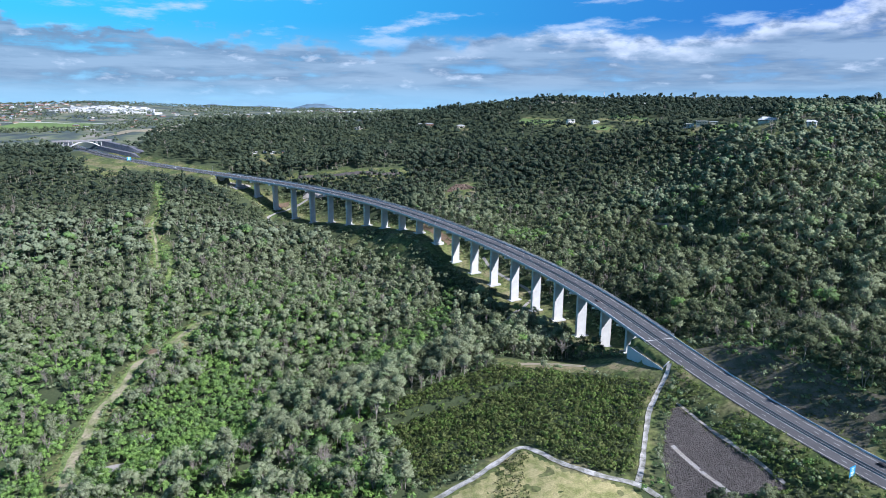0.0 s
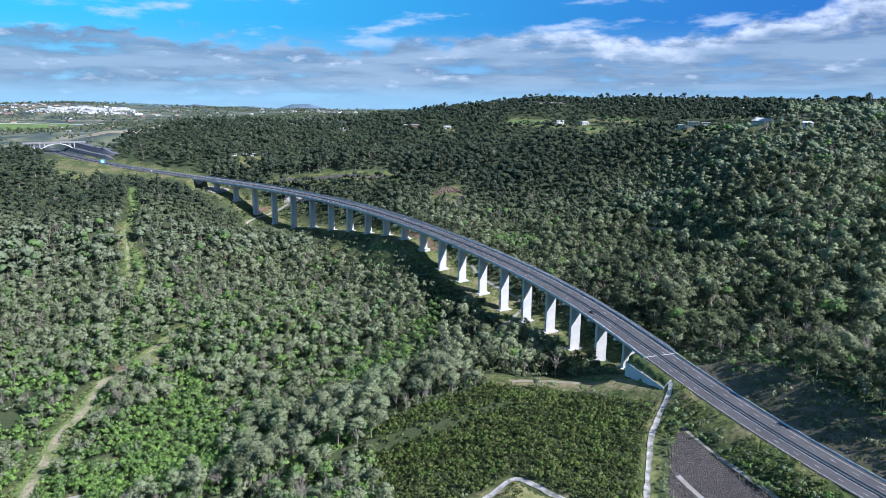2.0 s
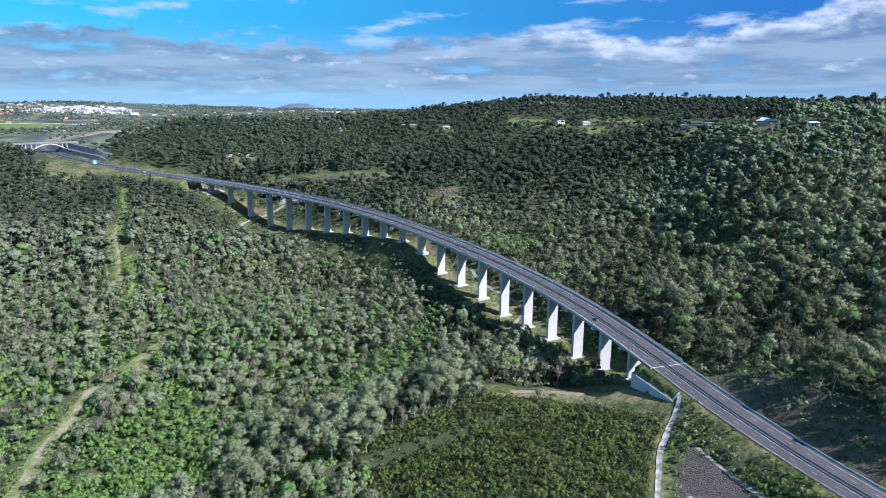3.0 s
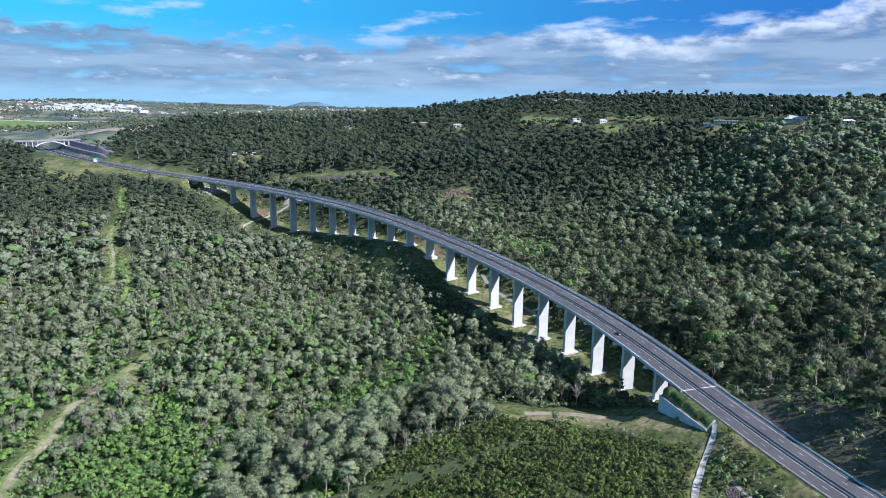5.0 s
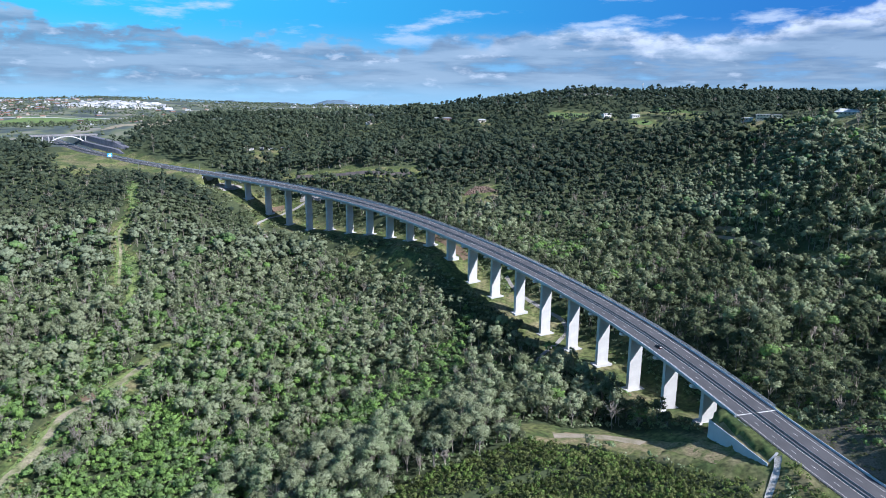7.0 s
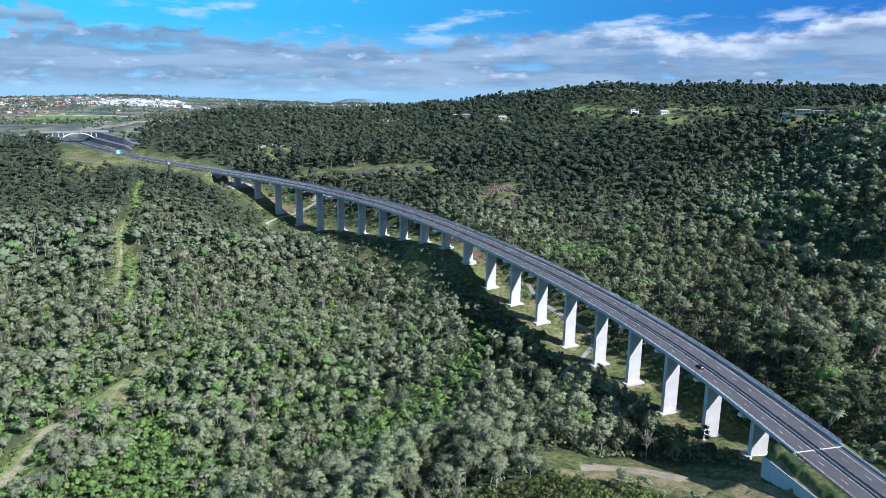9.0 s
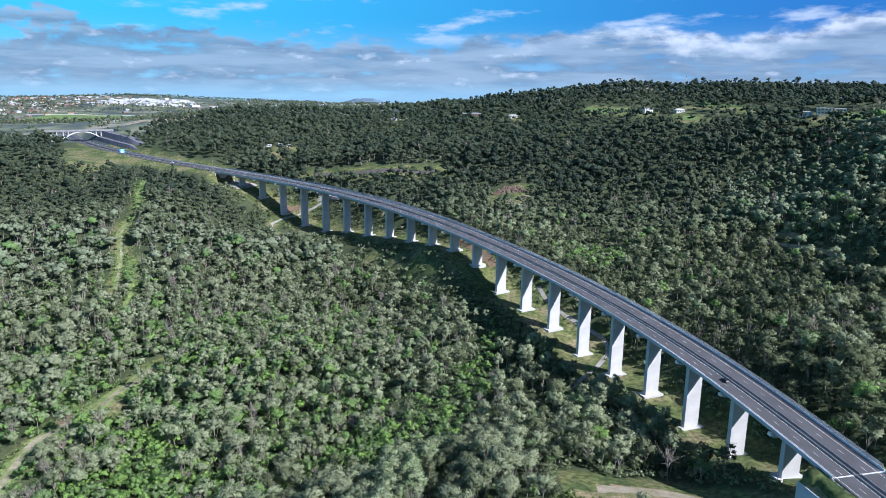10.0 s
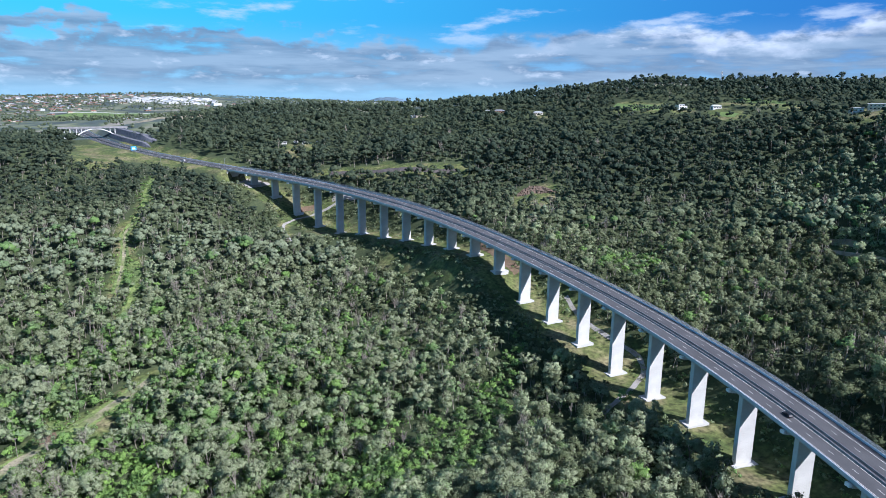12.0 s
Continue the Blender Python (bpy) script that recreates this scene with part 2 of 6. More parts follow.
_z = np.cumsum(np.interp(_s, _kn, GRADE) * 1e-2) * 2.0
_x += 194.648 - np.interp(0.0, _s, _x)
_y += 474.395 - np.interp(0.0, _s, _y)
_z += -10.05 - np.interp(0.0, _s, _z)  # the road surface lies a metre under the parapet's top


def road(s, off=0.0, up=0.0):
    """A point at station s, off metres to the right of the left parapet's outer face, up metres over the road."""
    h = np.interp(s, _s, _h)
    return np.stack([np.interp(s, _s, _x) + off * np.cos(h), np.interp(s, _s, _y) + off * np.sin(h), np.interp(s, _s, _z) + up + 0 * h], -1)


def sweep(profile, stations, closed=True):
    """Vertices and faces of a profile of (off, up) pairs swept along the road."""
    stations = np.asarray(stations, float)
    verts = np.concatenate([road(np.full(len(profile), s), np.array([p[0] for p in profile]), np.array([p[1] for p in profile])) for s in stations])
    n, faces = len(profile), []
    for i in range(len(stations) - 1):
        for j in range(n if closed else n - 1):
            a, b = i * n + j, i * n + (j + 1) % n
            faces.append((a, b, b + n, a + n))
    if closed:
        faces.append(tuple(range(n))[::-1])
        faces.append(tuple(range((len(stations) - 1) * n, len(stations) * n)))
    return verts, faces


def stations(a, b, step=6.0):
    return np.linspace(a, b, max(2, int(abs(b - a) / step) + 1))


# ---- the ground ----
PIER_BASE = [-38, -47.5, -50, -46.5, -48, -47, -39.5, -34.5, -29, -13, -6.5, -8, -11, -12.5, -16, -17, -21, -18, -6.7, 10.5, 23.5]
SPOTS = np.array([
    (-172, 573, -74), (-160, 459, -98), (-85, 444, -94), (-124, 625, -75), (-15, 560, -86), (-63, 686, -58), (18, 770, -50),
    (76, 496, -56), (99, 344, -42), (-10, 360, -58), (-254, 717, -58), (-252, 844, -10), (-370, 950, 22), (-450, 1047, 66),
    (-225, 912, 14), (255, 500, -22), (300, 553, -8), (377, 652, 5), (430, 656, 46), (420, 835, 42), (310, 910, 24),
    (594, 897, 122), (548, 800, 122), (310, 430, -18), (540, 1370, 150), (4, 1049, 42), (7, 1222, 62), (-229, 1147, 58),
    (60, 1480, 105), (-220, 1400, 96), (900, 900, 140), (-330, 560, -80), (380, 1350, 146), (478, 1380, 149), (300, 1350, 132),
    (220, 1400, 122), (398, 1157, 113), (417, 1100, 111), (680, 1440, 150), (740, 1420, 150), (760, 1050, 138), (700, 800, 132)], float)
FAR = np.array([(-1180, 3250, 146), (-980, 3350, 138), (-1500, 3200, 133), (-1900, 3300, 128), (-1030, 2830, 116), (-700, 3100, 112), (-968, 2235, 56), (-968, 2460, 82), (-1500, 1600, 76), (-600, 1700, 80),
                (-300, 2700, 100), (-2000, 2700, 105), (0, 4500, 104), (-3500, 4700, 105), (2500, 4700, 108), (-1500, 4700, 104), (700, 2200, 112), (1800, 1500, 140), (-1300, 500, 30), (0, -400, -50),
                (1300, 0, 120), (-1200, -400, 0), (3500, 600, 150), (-4500, 500, 100)], float)
_corr = []
for _i, _b in enumerate(PIER_BASE):
    _p = road(FIRST + SPAN * (_i + 1), WIDTH / 2)
    _corr.append((_p[0], _p[1], _b))
for _st in (-240, -160, -90):
    _p = road(_st, WIDTH / 2)
    _corr.append((_p[0], _p[1], _p[2] - 3))
for _st, _up in ((-250, 20), (-180, 19), (-120, 13)):
    _p = road(_st, WIDTH + 30)
    _corr.append((_p[0], _p[1], _p[2] + _up))
for _st in (760, 860, 960, 1080, 1200):
    _p = road(_st, WIDTH / 2)
    _corr.append((_p[0], _p[1], _p[2] + 2))
for _st in (930, 990, 1050, 1110):
    for _off, _up in ((95, 20), (-60, 2)):
        _p = road(_st, _off)
        _corr.append((_p[0], _p[1], _p[2] + _up))
_pts = np.concatenate([np.array(_corr), SPOTS, FAR])


def _kernel(d):
    return d  # a plain cone kernel: taut between the spot heights, calm beyond them


_d = np.hypot(_pts[:, None, 0] - _pts[None, :, 0], _pts[:, None, 1] - _pts[None, :, 1])
_A = np.zeros((len(_pts) + 1, len(_pts) + 1))
_A[:-1, :-1] = _kernel(np.sqrt(_d ** 2 + 900.0))
_A[-1, :-1] = _A[:-1, -1] = 1
_wts = np.linalg.solve(_A, np.r_[_pts[:, 2], 0])


def value_noise(x, y, size, seed):
    """Smooth noise of about -1 to 1 with bumps of the given size."""
    rng = np.random.RandomState(seed)
    grid = rng.uniform(-1, 1, (128, 128))
    u, v = np.asarray(x) / size, np.asarray(y) / size
    i, j = np.floor(u).astype(int), np.floor(v).astype(int)
    fu, fv = u - i, v - j
    fu, fv = fu * fu * (3 - 2 * fu), fv * fv * (3 - 2 * fv)
    i0, i1, j0, j1 = i % 128, (i + 1) % 128, j % 128, (j + 1) % 128
    return (grid[i0, j0] * (1 - fu) + grid[i1, j0] * fu) * (1 - fv) + (grid[i0, j1] * (1 - fu) + grid[i1, j1] * fu) * fv


_rs = np.arange(-320.0, 1290.0, 4.0)
_rc = road(_rs, WIDTH / 2)


def road_near(x, y):
    """Distance from the road's middle, and the station, of points."""
    best, st = np.full(len(x), 1e9), np.zeros(len(x))
    for k in range(0, len(x), 20000):
        d = (x[k:k + 20000, None] - _rc[None, :, 0]) ** 2 + (y[k:k + 20000, None] - _rc[None, :, 1]) ** 2
        j = d.argmin(1)
        best[k:k + 20000], st[k:k + 20000] = np.sqrt(d[np.arange(len(j)), j]), _rs[j]
    return best, st


def road_side(x, y, s):
    """Signed distance from the road's middle, growing to its far side."""
    h = np.interp(s, _s, _h)
    return (x - np.interp(s, _rs, _rc[:, 0])) * np.cos(h) + (y - np.interp(s, _rs, _rc[:, 1])) * np.sin(h)


def ground_z(x, y):
    x, y = np.atleast_1d(np.asarray(x, float)), np.atleast_1d(np.asarray(y, float))
    z = np.full(len(x), _wts[-1])
    for p, w in zip(_pts, _wts[:-1]):
        z += w * _kernel(np.sqrt((x - p[0]) ** 2 + (y - p[1]) ** 2 + 900.0))
    near = np.clip(1 - (y - 1500) / 1500, 0.15, 1)
    z += near * (5.0 * value_noise(x, y, 90, 3) + 2.0 * value_noise(x, y, 37, 4) + 0.5 * value_noise(x, y, 11, 5))
    d, s = road_near(x, y)
    zr = np.interp(s, _s, _z) - 0.35
    # banks up to the road at both ends of the bridge
    on_bank = (s < FIRST + 7.5) | (s > LAST - 2)
    fall = np.maximum(d - 14.5, 0) / 1.7
    banked = np.where(z < zr - fall, zr - fall, np.where(z > zr + fall * 1.4, zr + fall * 1.4, z))
    z = np.where(on_bank, banked, z)
    # the cut-away toe in front of the near wing wall
    side = (x - np.interp(s, _rs, _rc[:, 0])) * np.cos(np.interp(s, _s, _h)) + (y - np.interp(s, _rs, _rc[:, 1])) * np.sin(np.interp(s, _s, _h))
    toe = np.interp(s, [-97, -58], [-22.2, -29.8]) - np.maximum(-side - 21, 0) * 0.2
    z = np.where((s > -97) & (s < -46) & (side < -18.8), np.minimum(z, toe), z)
    # keep the ground under the piers as it stands
    base = np.interp(s, FIRST + SPAN * np.arange(len(PIER_BASE) + 1), [-29.0] + PIER_BASE)
    k = np.clip(1 - (d - 12) / 25, 0, 1) * (~on_bank)
    return z * (1 - k) + base * k


def grid_lines(a, b, lo, hi, fine, grow=1.12):
    """Even lines between a and b, then ever wider ones out to lo and hi."""
    mid = list(np.arange(a, b + 0.1, fine))
    left, right, st = [], [], fine
    p = a
    while p > lo:
        st *= grow
        p -= st
        left.append(p)
    p, st = b, fine
    while p < hi:
        st *= grow
        p += st
        right.append(p)
    return np.array(left[::-1] + mid + right)


gx = grid_lines(-560, 700, -5200, 5200, 6.0)
gy = grid_lines(230, 1480, -1500, 5200, 6.0)
gx = np.unique(np.r_[gx, np.arange(164.0, 232.0, 2.0)])  # closer lines where the wing wall stands
gy = np.unique(np.r_[gy, np.arange(366.0, 440.0, 2.0)])
GX, GY = np.meshgrid(gx, gy)
GZ = ground_z(GX.ravel(), GY.ravel())
nx, ny = len(gx), len(gy)
_i = (np.arange(ny - 1)[:, None] * nx + np.arange(nx - 1)[None]).ravel()
tris = np.concatenate([np.stack([_i, _i + 1, _i + nx + 1], 1), np.stack([_i, _i + nx + 1, _i + nx], 1)])


def ground_material():
    """Dark leaf litter under the trees, grass where the land is open, with dry and bare patches."""
    m = material("forest_floor", (0.055, 0.074, 0.034), 0.95, 0.3, 0.03, 0.9, 0.5, tint=(0.040, 0.056, 0.024))
    n, l = m.node_tree.nodes, m.node_tree.links
    bs = n["Principled BSDF"]
    litter = bs.inputs["Base Color"].links[0].from_socket
    co = n.new("ShaderNodeTexCoord")
    at = n.new("ShaderNodeAttribute")
    at.attribute_name = "open"
    n1, n2 = n.new("ShaderNodeTexNoise"), n.new("ShaderNodeTexNoise")
    n1.inputs["Scale"].default_value, n1.inputs["Detail"].default_value = 0.045, 8
    n2.inputs["Scale"].default_value, n2.inputs["Detail"].default_value = 0.35, 8
    l.new(co.outputs["Object"], n1.inputs["Vector"])
    l.new(co.outputs["Object"], n2.inputs["Vector"])
    g = n.new("ShaderNodeValToRGB")
    e = g.color_ramp.elements
    e[0].position, e[0].color = 0.36, (0.06, 0.09, 0.028, 1)
    e[1].position, e[1].color = 0.66, (0.19, 0.17, 0.09, 1)
    e.new(0.5).color = (0.115, 0.135, 0.045, 1)
    l.new(n1.outputs["Fac"], g.inputs[0])
    val = n.new("ShaderNodeMapRange")
    val.inputs["From Min"].default_value, val.inputs["From Max"].default_value = 0.28, 0.72
    val.inputs["To Min"].default_value, val.inputs["To Max"].default_value = 0.35, 1.6
    l.new(n2.outputs["Fac"], val.inputs["Value"])
    mul = n.new("ShaderNodeVectorMath")
    mul.operation = "SCALE"
    l.new(g.outputs[0], mul.inputs[0])
    l.new(val.outputs[0], mul.inputs["Scale"])
    f = n.new("ShaderNodeMath")
    f.operation = "MULTIPLY_ADD"
    f.inputs[1].default_value, f.inputs[2].default_value = 0.8, -0.4
    l.new(n2.outputs["Fac"], f.inputs[0])
    a = n.new("ShaderNodeMath")
    a.operation, a.use_clamp = "ADD", True
    l.new(f.outputs[0], a.inputs[0])
    l.new(at.outputs["Fac"], a.inputs[1])
    mix = n.new("ShaderNodeMix")
    mix.data_type = "RGBA"
    l.new(a.outputs[0], mix.inputs["Factor"])
    l.new(litter, mix.inputs["A"])
    l.new(mul.outputs[0], mix.inputs["B"])
    # paddocks, yards and bare earth on the settled plain
    pl = n.new("ShaderNodeAttribute")
    pl.attribute_name = "plain"
    n3 = n.new("ShaderNodeTexNoise")
    n3.inputs["Scale"].default_value, n3.inputs["Detail"].default_value = 0.014, 11
    l.new(co.outputs["Object"], n3.inputs["Vector"])
    pr = n.new("ShaderNodeValToRGB")
    e = pr.color_ramp.elements
    # dark plain tones shifted to blue: haze put into the colour
    e[0].position, e[0].color = 0.34, (0.052, 0.07, 0.07, 1)
    e[1].position, e[1].color = 0.68, (0.24, 0.225, 0.20, 1)
    e.new(0.46).color = (0.072, 0.095, 0.085, 1)
    e.new(0.55).color = (0.13, 0.155, 0.09, 1)
    l.new(n3.outputs["Fac"], pr.inputs[0])
    mix2 = n.new("ShaderNodeMix")
    mix2.data_type = "RGBA"
    l.new(pl.outputs["Fac"], mix2.inputs["Factor"])
    l.new(mix.outputs["Result"], mix2.inputs["A"])
    l.new(pr.outputs[0], mix2.inputs["B"])
    l.new(mix2.outputs["Result"], bs.inputs["Base Color"])
    return m


# lines and outlines of the open land, in plan
DIRT_TRACK = [(-150, 660), (-164, 628), (-175, 592), (-188, 565), (-192, 530), (-200, 505), (-200, 478), (-197, 445), (-190, 405)]
HILL_TRACK = [(-280, 1000), (-268, 950), (-249, 900), (-252, 855), (-240, 825), (-225, 770)]
GREEN_STRIP = [(-184, 598), (-199, 630), (-207, 660), (-208, 700), (-205, 740), (-213, 785), (-230, 822)]
DRAIN = [(20, 290), (40, 297), (65, 306), (84, 321), (93, 326), (101, 315), (110, 299), (124, 289), (142, 281), (155, 258), (160, 240)]
DRAIN_UP = [(142, 281), (150, 294), (158, 309), (167, 326), (176, 342), (190, 360), (204, 374), (209, 382)]
VALLEY_TRACK = [(-100, 905), (-116, 935), (-121, 955), (-107, 985), (-92, 1003), (-60, 1010)]
BRIDGE_TRACK = [(150, 722), (152, 712), (154, 698), (161, 680), (170, 662), (184, 640), (183, 624), (171, 606), (160, 592), (140, 575)]
BENCH = [(125, 462), (160, 452), (178, 425), (196, 392)]
RIDGE_TRACK = [(340, 765), (362, 735), (380, 700), (386, 665), (392, 610), (398, 570)]
SIDE_ROAD = [(-85, 1068), (-45, 1058), (0, 1043), (55, 1028), (80, 1030)]
SHRUBS = [(108, 450), (150, 428), (172, 398), (193, 366), (146, 285), (120, 291), (95, 330), (35, 305), (15, 360), (30, 425), (75, 440)]
ROCKFILL = [(193, 344), (200, 318), (208, 288), (213, 264), (182, 256), (152, 262), (163, 297), (178, 326)]
FIELD = [(30, 290), (65, 303), (93, 322), (108, 296), (140, 277), (150, 240), (40, 240)]
CLEARINGS = [(-178, 588, 17), (-160, 600, 14), (-163, 430, 9), (-157, 470, 9), (116, 448, 10), (128, 455, 8), (160, 930, 30), (156, 904, 18), (142, 912, 14), (0, 1044, 12), (-45, 1056, 12), (-385, 1095, 42), (-420, 1130, 40), (-368, 1050, 24), (-395, 1165, 34), (-440, 1190, 30),
             (340, 1222, 26), (375, 1190, 28), (404, 1160, 22), (434, 1114, 18), (468, 1153, 22), (513, 1093, 26), (490, 1120, 22), (436, 1077, 22), (509, 1071, 22), (552, 968, 26), (560, 925, 30), (587, 900, 28),
             (530, 790, 16), (540, 757, 14), (573, 745, 14), (432, 1350, 12), (600, 1330, 12), (159, 1310, 16), (217, 1272, 16), (575, 860, 28), (566, 838, 26), (552, 815, 24), (394, 1146, 16), (424, 1100, 14), (536, 960, 24), (548, 952, 16), (-153, 1172, 14), (-148, 1150, 13), (-128, 1180, 13), (-140, 1125, 11), (-120, 1160, 10), (28, 1415, 20), (-95, 1000, 18), (4, 836, 13), (25, 812, 12), (46, 783, 13), (60, 762, 9), (371, 738, 6), (430, 600, 8), (446, 577, 8), (13, 1342, 14), (20, 1365, 12), (-7, 1068, 12)]


def to_line(x, y, line):
    """Distance of points from a line in plan."""
    best = np.full(len(x), 1e9)
    for (ax, ay), (bx, by) in zip(line[:-1], line[1:]):
        dx, dy = bx - ax, by - ay
        t = np.clip(((x - ax) * dx + (y - ay) * dy) / (dx * dx + dy * dy), 0, 1)
        best = np.minimum(best, np.hypot(x - ax - t * dx, y - ay - t * dy))
    return best


def inside(x, y, outline):
    hit = np.zeros(len(x), bool)
    for (ax, ay), (bx, by) in zip(outline, outline[1:] + outline[:1]):
        if ay != by:
            hit ^= ((ay > y) != (by > y)) & (x < (bx - ax) * (y - ay) / (by - ay) + ax)
    return hit


def settled(x, y):
    """The built-up plain beyond the ridge."""
    return (y > 1560) | ((x < -385) & (y > 1255)) | ((x < -340) & (y > 1420))


def cleared(s, side):
    """How far the land beside the road is kept free of tall trees, by station and side."""
    left = np.interp(s, [-60, -30, 120, 220, 300, 420, 560, 640, 720, 820, 960, 1040], [30, 20, 22, 34, 50, 56, 56, 56, 62, 76, 84, 40])
    right = np.interp(s, [-60, 200, 330, 450, 650, 720, 900], [24, 26, 30, 40, 40, 30, 30])
    return np.where(side < 0, left, right)


def openness(x, y):
    """1 on open grass, 0 under trees, with a soft uneven edge."""
    wob = 4.0 * value_noise(x, y, 14, 8) + 2.0 * value_noise(x, y, 5, 9)
    d, s = road_near(x, y)
    o = np.clip((np.where((road_side(x, y, s) < 0) & (s < 130) & (s > -45), 17, 26) + wob - d) / 8, 0, 1)
    o = np.maximum(o, np.clip((46 + wob - d) / 8, 0, 1) * ((s > 760) & (s < 1000) & (road_side(x, y, s) < 0)))
    for line, w in ((DIRT_TRACK, 13), (HILL_TRACK, 9), (GREEN_STRIP, 7), (DRAIN, 6), (DRAIN_UP, 6), (VALLEY_TRACK, 9), (RIDGE_TRACK, 6), (BRIDGE_TRACK, 8), (BENCH, 19), (SIDE_ROAD, 17)):
        o = np.maximum(o, np.clip((w + 0.7 * wob - to_line(x, y, line)) / 3, 0, 1))
    for cx, cy, cr in CLEARINGS:
        o = np.maximum(o, np.clip((cr + 1.2 * wob - np.hypot(x - cx, y - cy)) / 4, 0, 1))
    for poly in (FIELD, ROCKFILL):
        o = np.maximum(o, inside(x, y, poly) * 1.0)
    town = settled(x, y)
    return np.where(town, np.clip(0.65 + 0.5 * value_noise(x, y, 150, 12), 0.4, 1), o)


M_GROUND = ground_material()
ground = tri_object("ground", np.stack([GX.ravel(), GY.ravel(), GZ], 1), tris, [M_GROUND], smooth=True)
_at = ground.data.attributes.new("open", "FLOAT", "POINT")
_at.data.foreach_set("value", openness(GX.ravel(), GY.ravel()).astype(np.float32))
_at = ground.data.attributes.new("plain", "FLOAT", "POINT")
_at.data.foreach_set("value", settled(GX.ravel(), GY.ravel()).astype(np.float32))
tagged(ground, "grassy valley floor and hillsides with bare soil patches", "ground", kind="structure")


def sheet_z(x, y):
    """The height of the ground sheet itself."""
    x, y = np.atleast_1d(np.asarray(x, float)), np.atleast_1d(np.asarray(y, float))
    i = np.clip(np.searchsorted(gx, x) - 1, 0, nx - 2)
    j = np.clip(np.searchsorted(gy, y) - 1, 0, ny - 2)
    u, w = (x - gx[i]) / (gx[i + 1] - gx[i]), (y - gy[j]) / (gy[j + 1] - gy[j])
    Zg = GZ.reshape(ny, nx)
    a, b, c, d = Zg[j, i], Zg[j, i + 1], Zg[j + 1, i], Zg[j + 1, i + 1]
    return np.where(u > w, a + (b - a) * u + (d - b) * w, a + (d - c) * u + (c - a) * w)


def smooth_line(line, step=2.0):
    p = np.array(line, float)
    t = np.r_[0, np.cumsum(np.hypot(*np.diff(p, axis=0).T))]
    q = np.arange(0, t[-1], step)
    x, y = np.interp(q, t, p[:, 0]), np.interp(q, t, p[:, 1])
    k = np.hanning(11)
    k /= k.sum()
    return np.convolve(np.pad(x, 5, "edge"), k, "valid"), np.convolve(np.pad(y, 5, "edge"), k, "valid")


def ribbon(name, line, width, mat, label, category, lift=0.14, seed=0, dish=0.0):
    """A worn strip laid on the ground with uneven edges."""
    x, y = smooth_line(line)
    h = np.arctan2(np.gradient(y), np.gradient(x))
    cols = np.linspace(-1, 1, 7)
    V, F = [], []
    for k, c in enumerate(cols):
        wob = 0.11 * min(width, 14) * (value_noise(x + 31 * k, y, 7, seed + 50) + 0.5 * value_noise(x, y + 31 * k, 3, seed + 51)) if abs(c) == 1 else 0
        px, py = x - np.sin(h) * c * (width / 2 + wob), y + np.cos(h) * c * (width / 2 + wob)
        V.append(np.stack([px, py, sheet_z(px, py) + lift + dish * (c * c)], 1))
    V = np.stack(V, 1).reshape(-1, 3)
    n = len(cols)
    for i in range(len(x) - 1):
        for j in range(n - 1):
            a = i * n + j
            F.append((a, a + n, a + n + 1, a + 1))
    ob = mesh_object(name, V, F, mat, smooth=True)
    return tagged(ob, label, category, kind="structure")


M_DIRT = material("pale_dirt", (0.36, 0.31, 0.24), 0.95, 0.25, 0.12, 1.2, 0.3, tint=(0.24, 0.22, 0.13))
M_GRAVEL = material("grey_gravel", (0.32, 0.31, 0.30), 0.9, 0.3, 0.2, 1.5, 0.5, tint=(0.27, 0.25, 0.22))
M_DRAIN = material("pale_stone_drain", (0.44, 0.43, 0.41), 0.9, 0.35, 0.25, 1.4, 0.6, tint=(0.20, 0.20, 0.17))
M_ROCK = material("dark_rockfill", (0.11, 0.098, 0.092), 0.9, 0.4, 0.15, 0.9, 0.8, tint=(0.08, 0.072, 0.068))
M_TRACK = material("grassy_dirt", (0.29, 0.26, 0.18), 0.95, 0.45, 0.10, 0.8, 0.4, tint=(0.13, 0.16, 0.06))
M_RED = material("red_earth", (0.19, 0.125, 0.09), 0.95, 0.35, 0.3, 1.2, 0.3, tint=(0.13, 0.10, 0.06))
M_BANK = material("mulched_bank", (0.135, 0.118, 0.09), 0.95, 0.45, 0.2, 1.4, 0.5, tint=(0.07, 0.075, 0.045))
M_LAWN = material("mown_grass", (0.14, 0.21, 0.06), 0.95, 0.2, 0.02, 0.3, 0.2, tint=(0.11, 0.17, 0.06))
M_FRESH = material("lush_grass", (0.19, 0.25, 0.08), 0.95, 0.5, 0.08, 0.7, 0.5, tint=(0.09, 0.13, 0.045))
ribbon("grass_verge", DIRT_TRACK, 13.0, M_FRESH, "lush green grass beside the dirt track", "grass", lift=0.06, seed=31)
ribbon("grass_verge", HILL_TRACK, 8.0, M_FRESH, "green cleared grass strip climbing the slope", "grass", lift=0.06, seed=32)
ribbon("grass_verge", GREEN_STRIP, 9.0, M_FRESH, "bright green grass strip between the trees", "grass", lift=0.06, seed=33)
ribbon("grass_verge", [(-176, 592), (-170, 595), (-164, 602)], 12.0, M_FRESH, "pale green grass beside bare soil", "grass", lift=0.24, seed=34)
ribbon("dirt_track", DIRT_TRACK, 6.5, M_TRACK, "pale dirt track with grassy edges through the trees", "track", seed=1)
ribbon("dirt_track", HILL_TRACK[2:6], 2.6, M_TRACK, "narrow bare dirt track climbing the wooded slope", "track", seed=2)
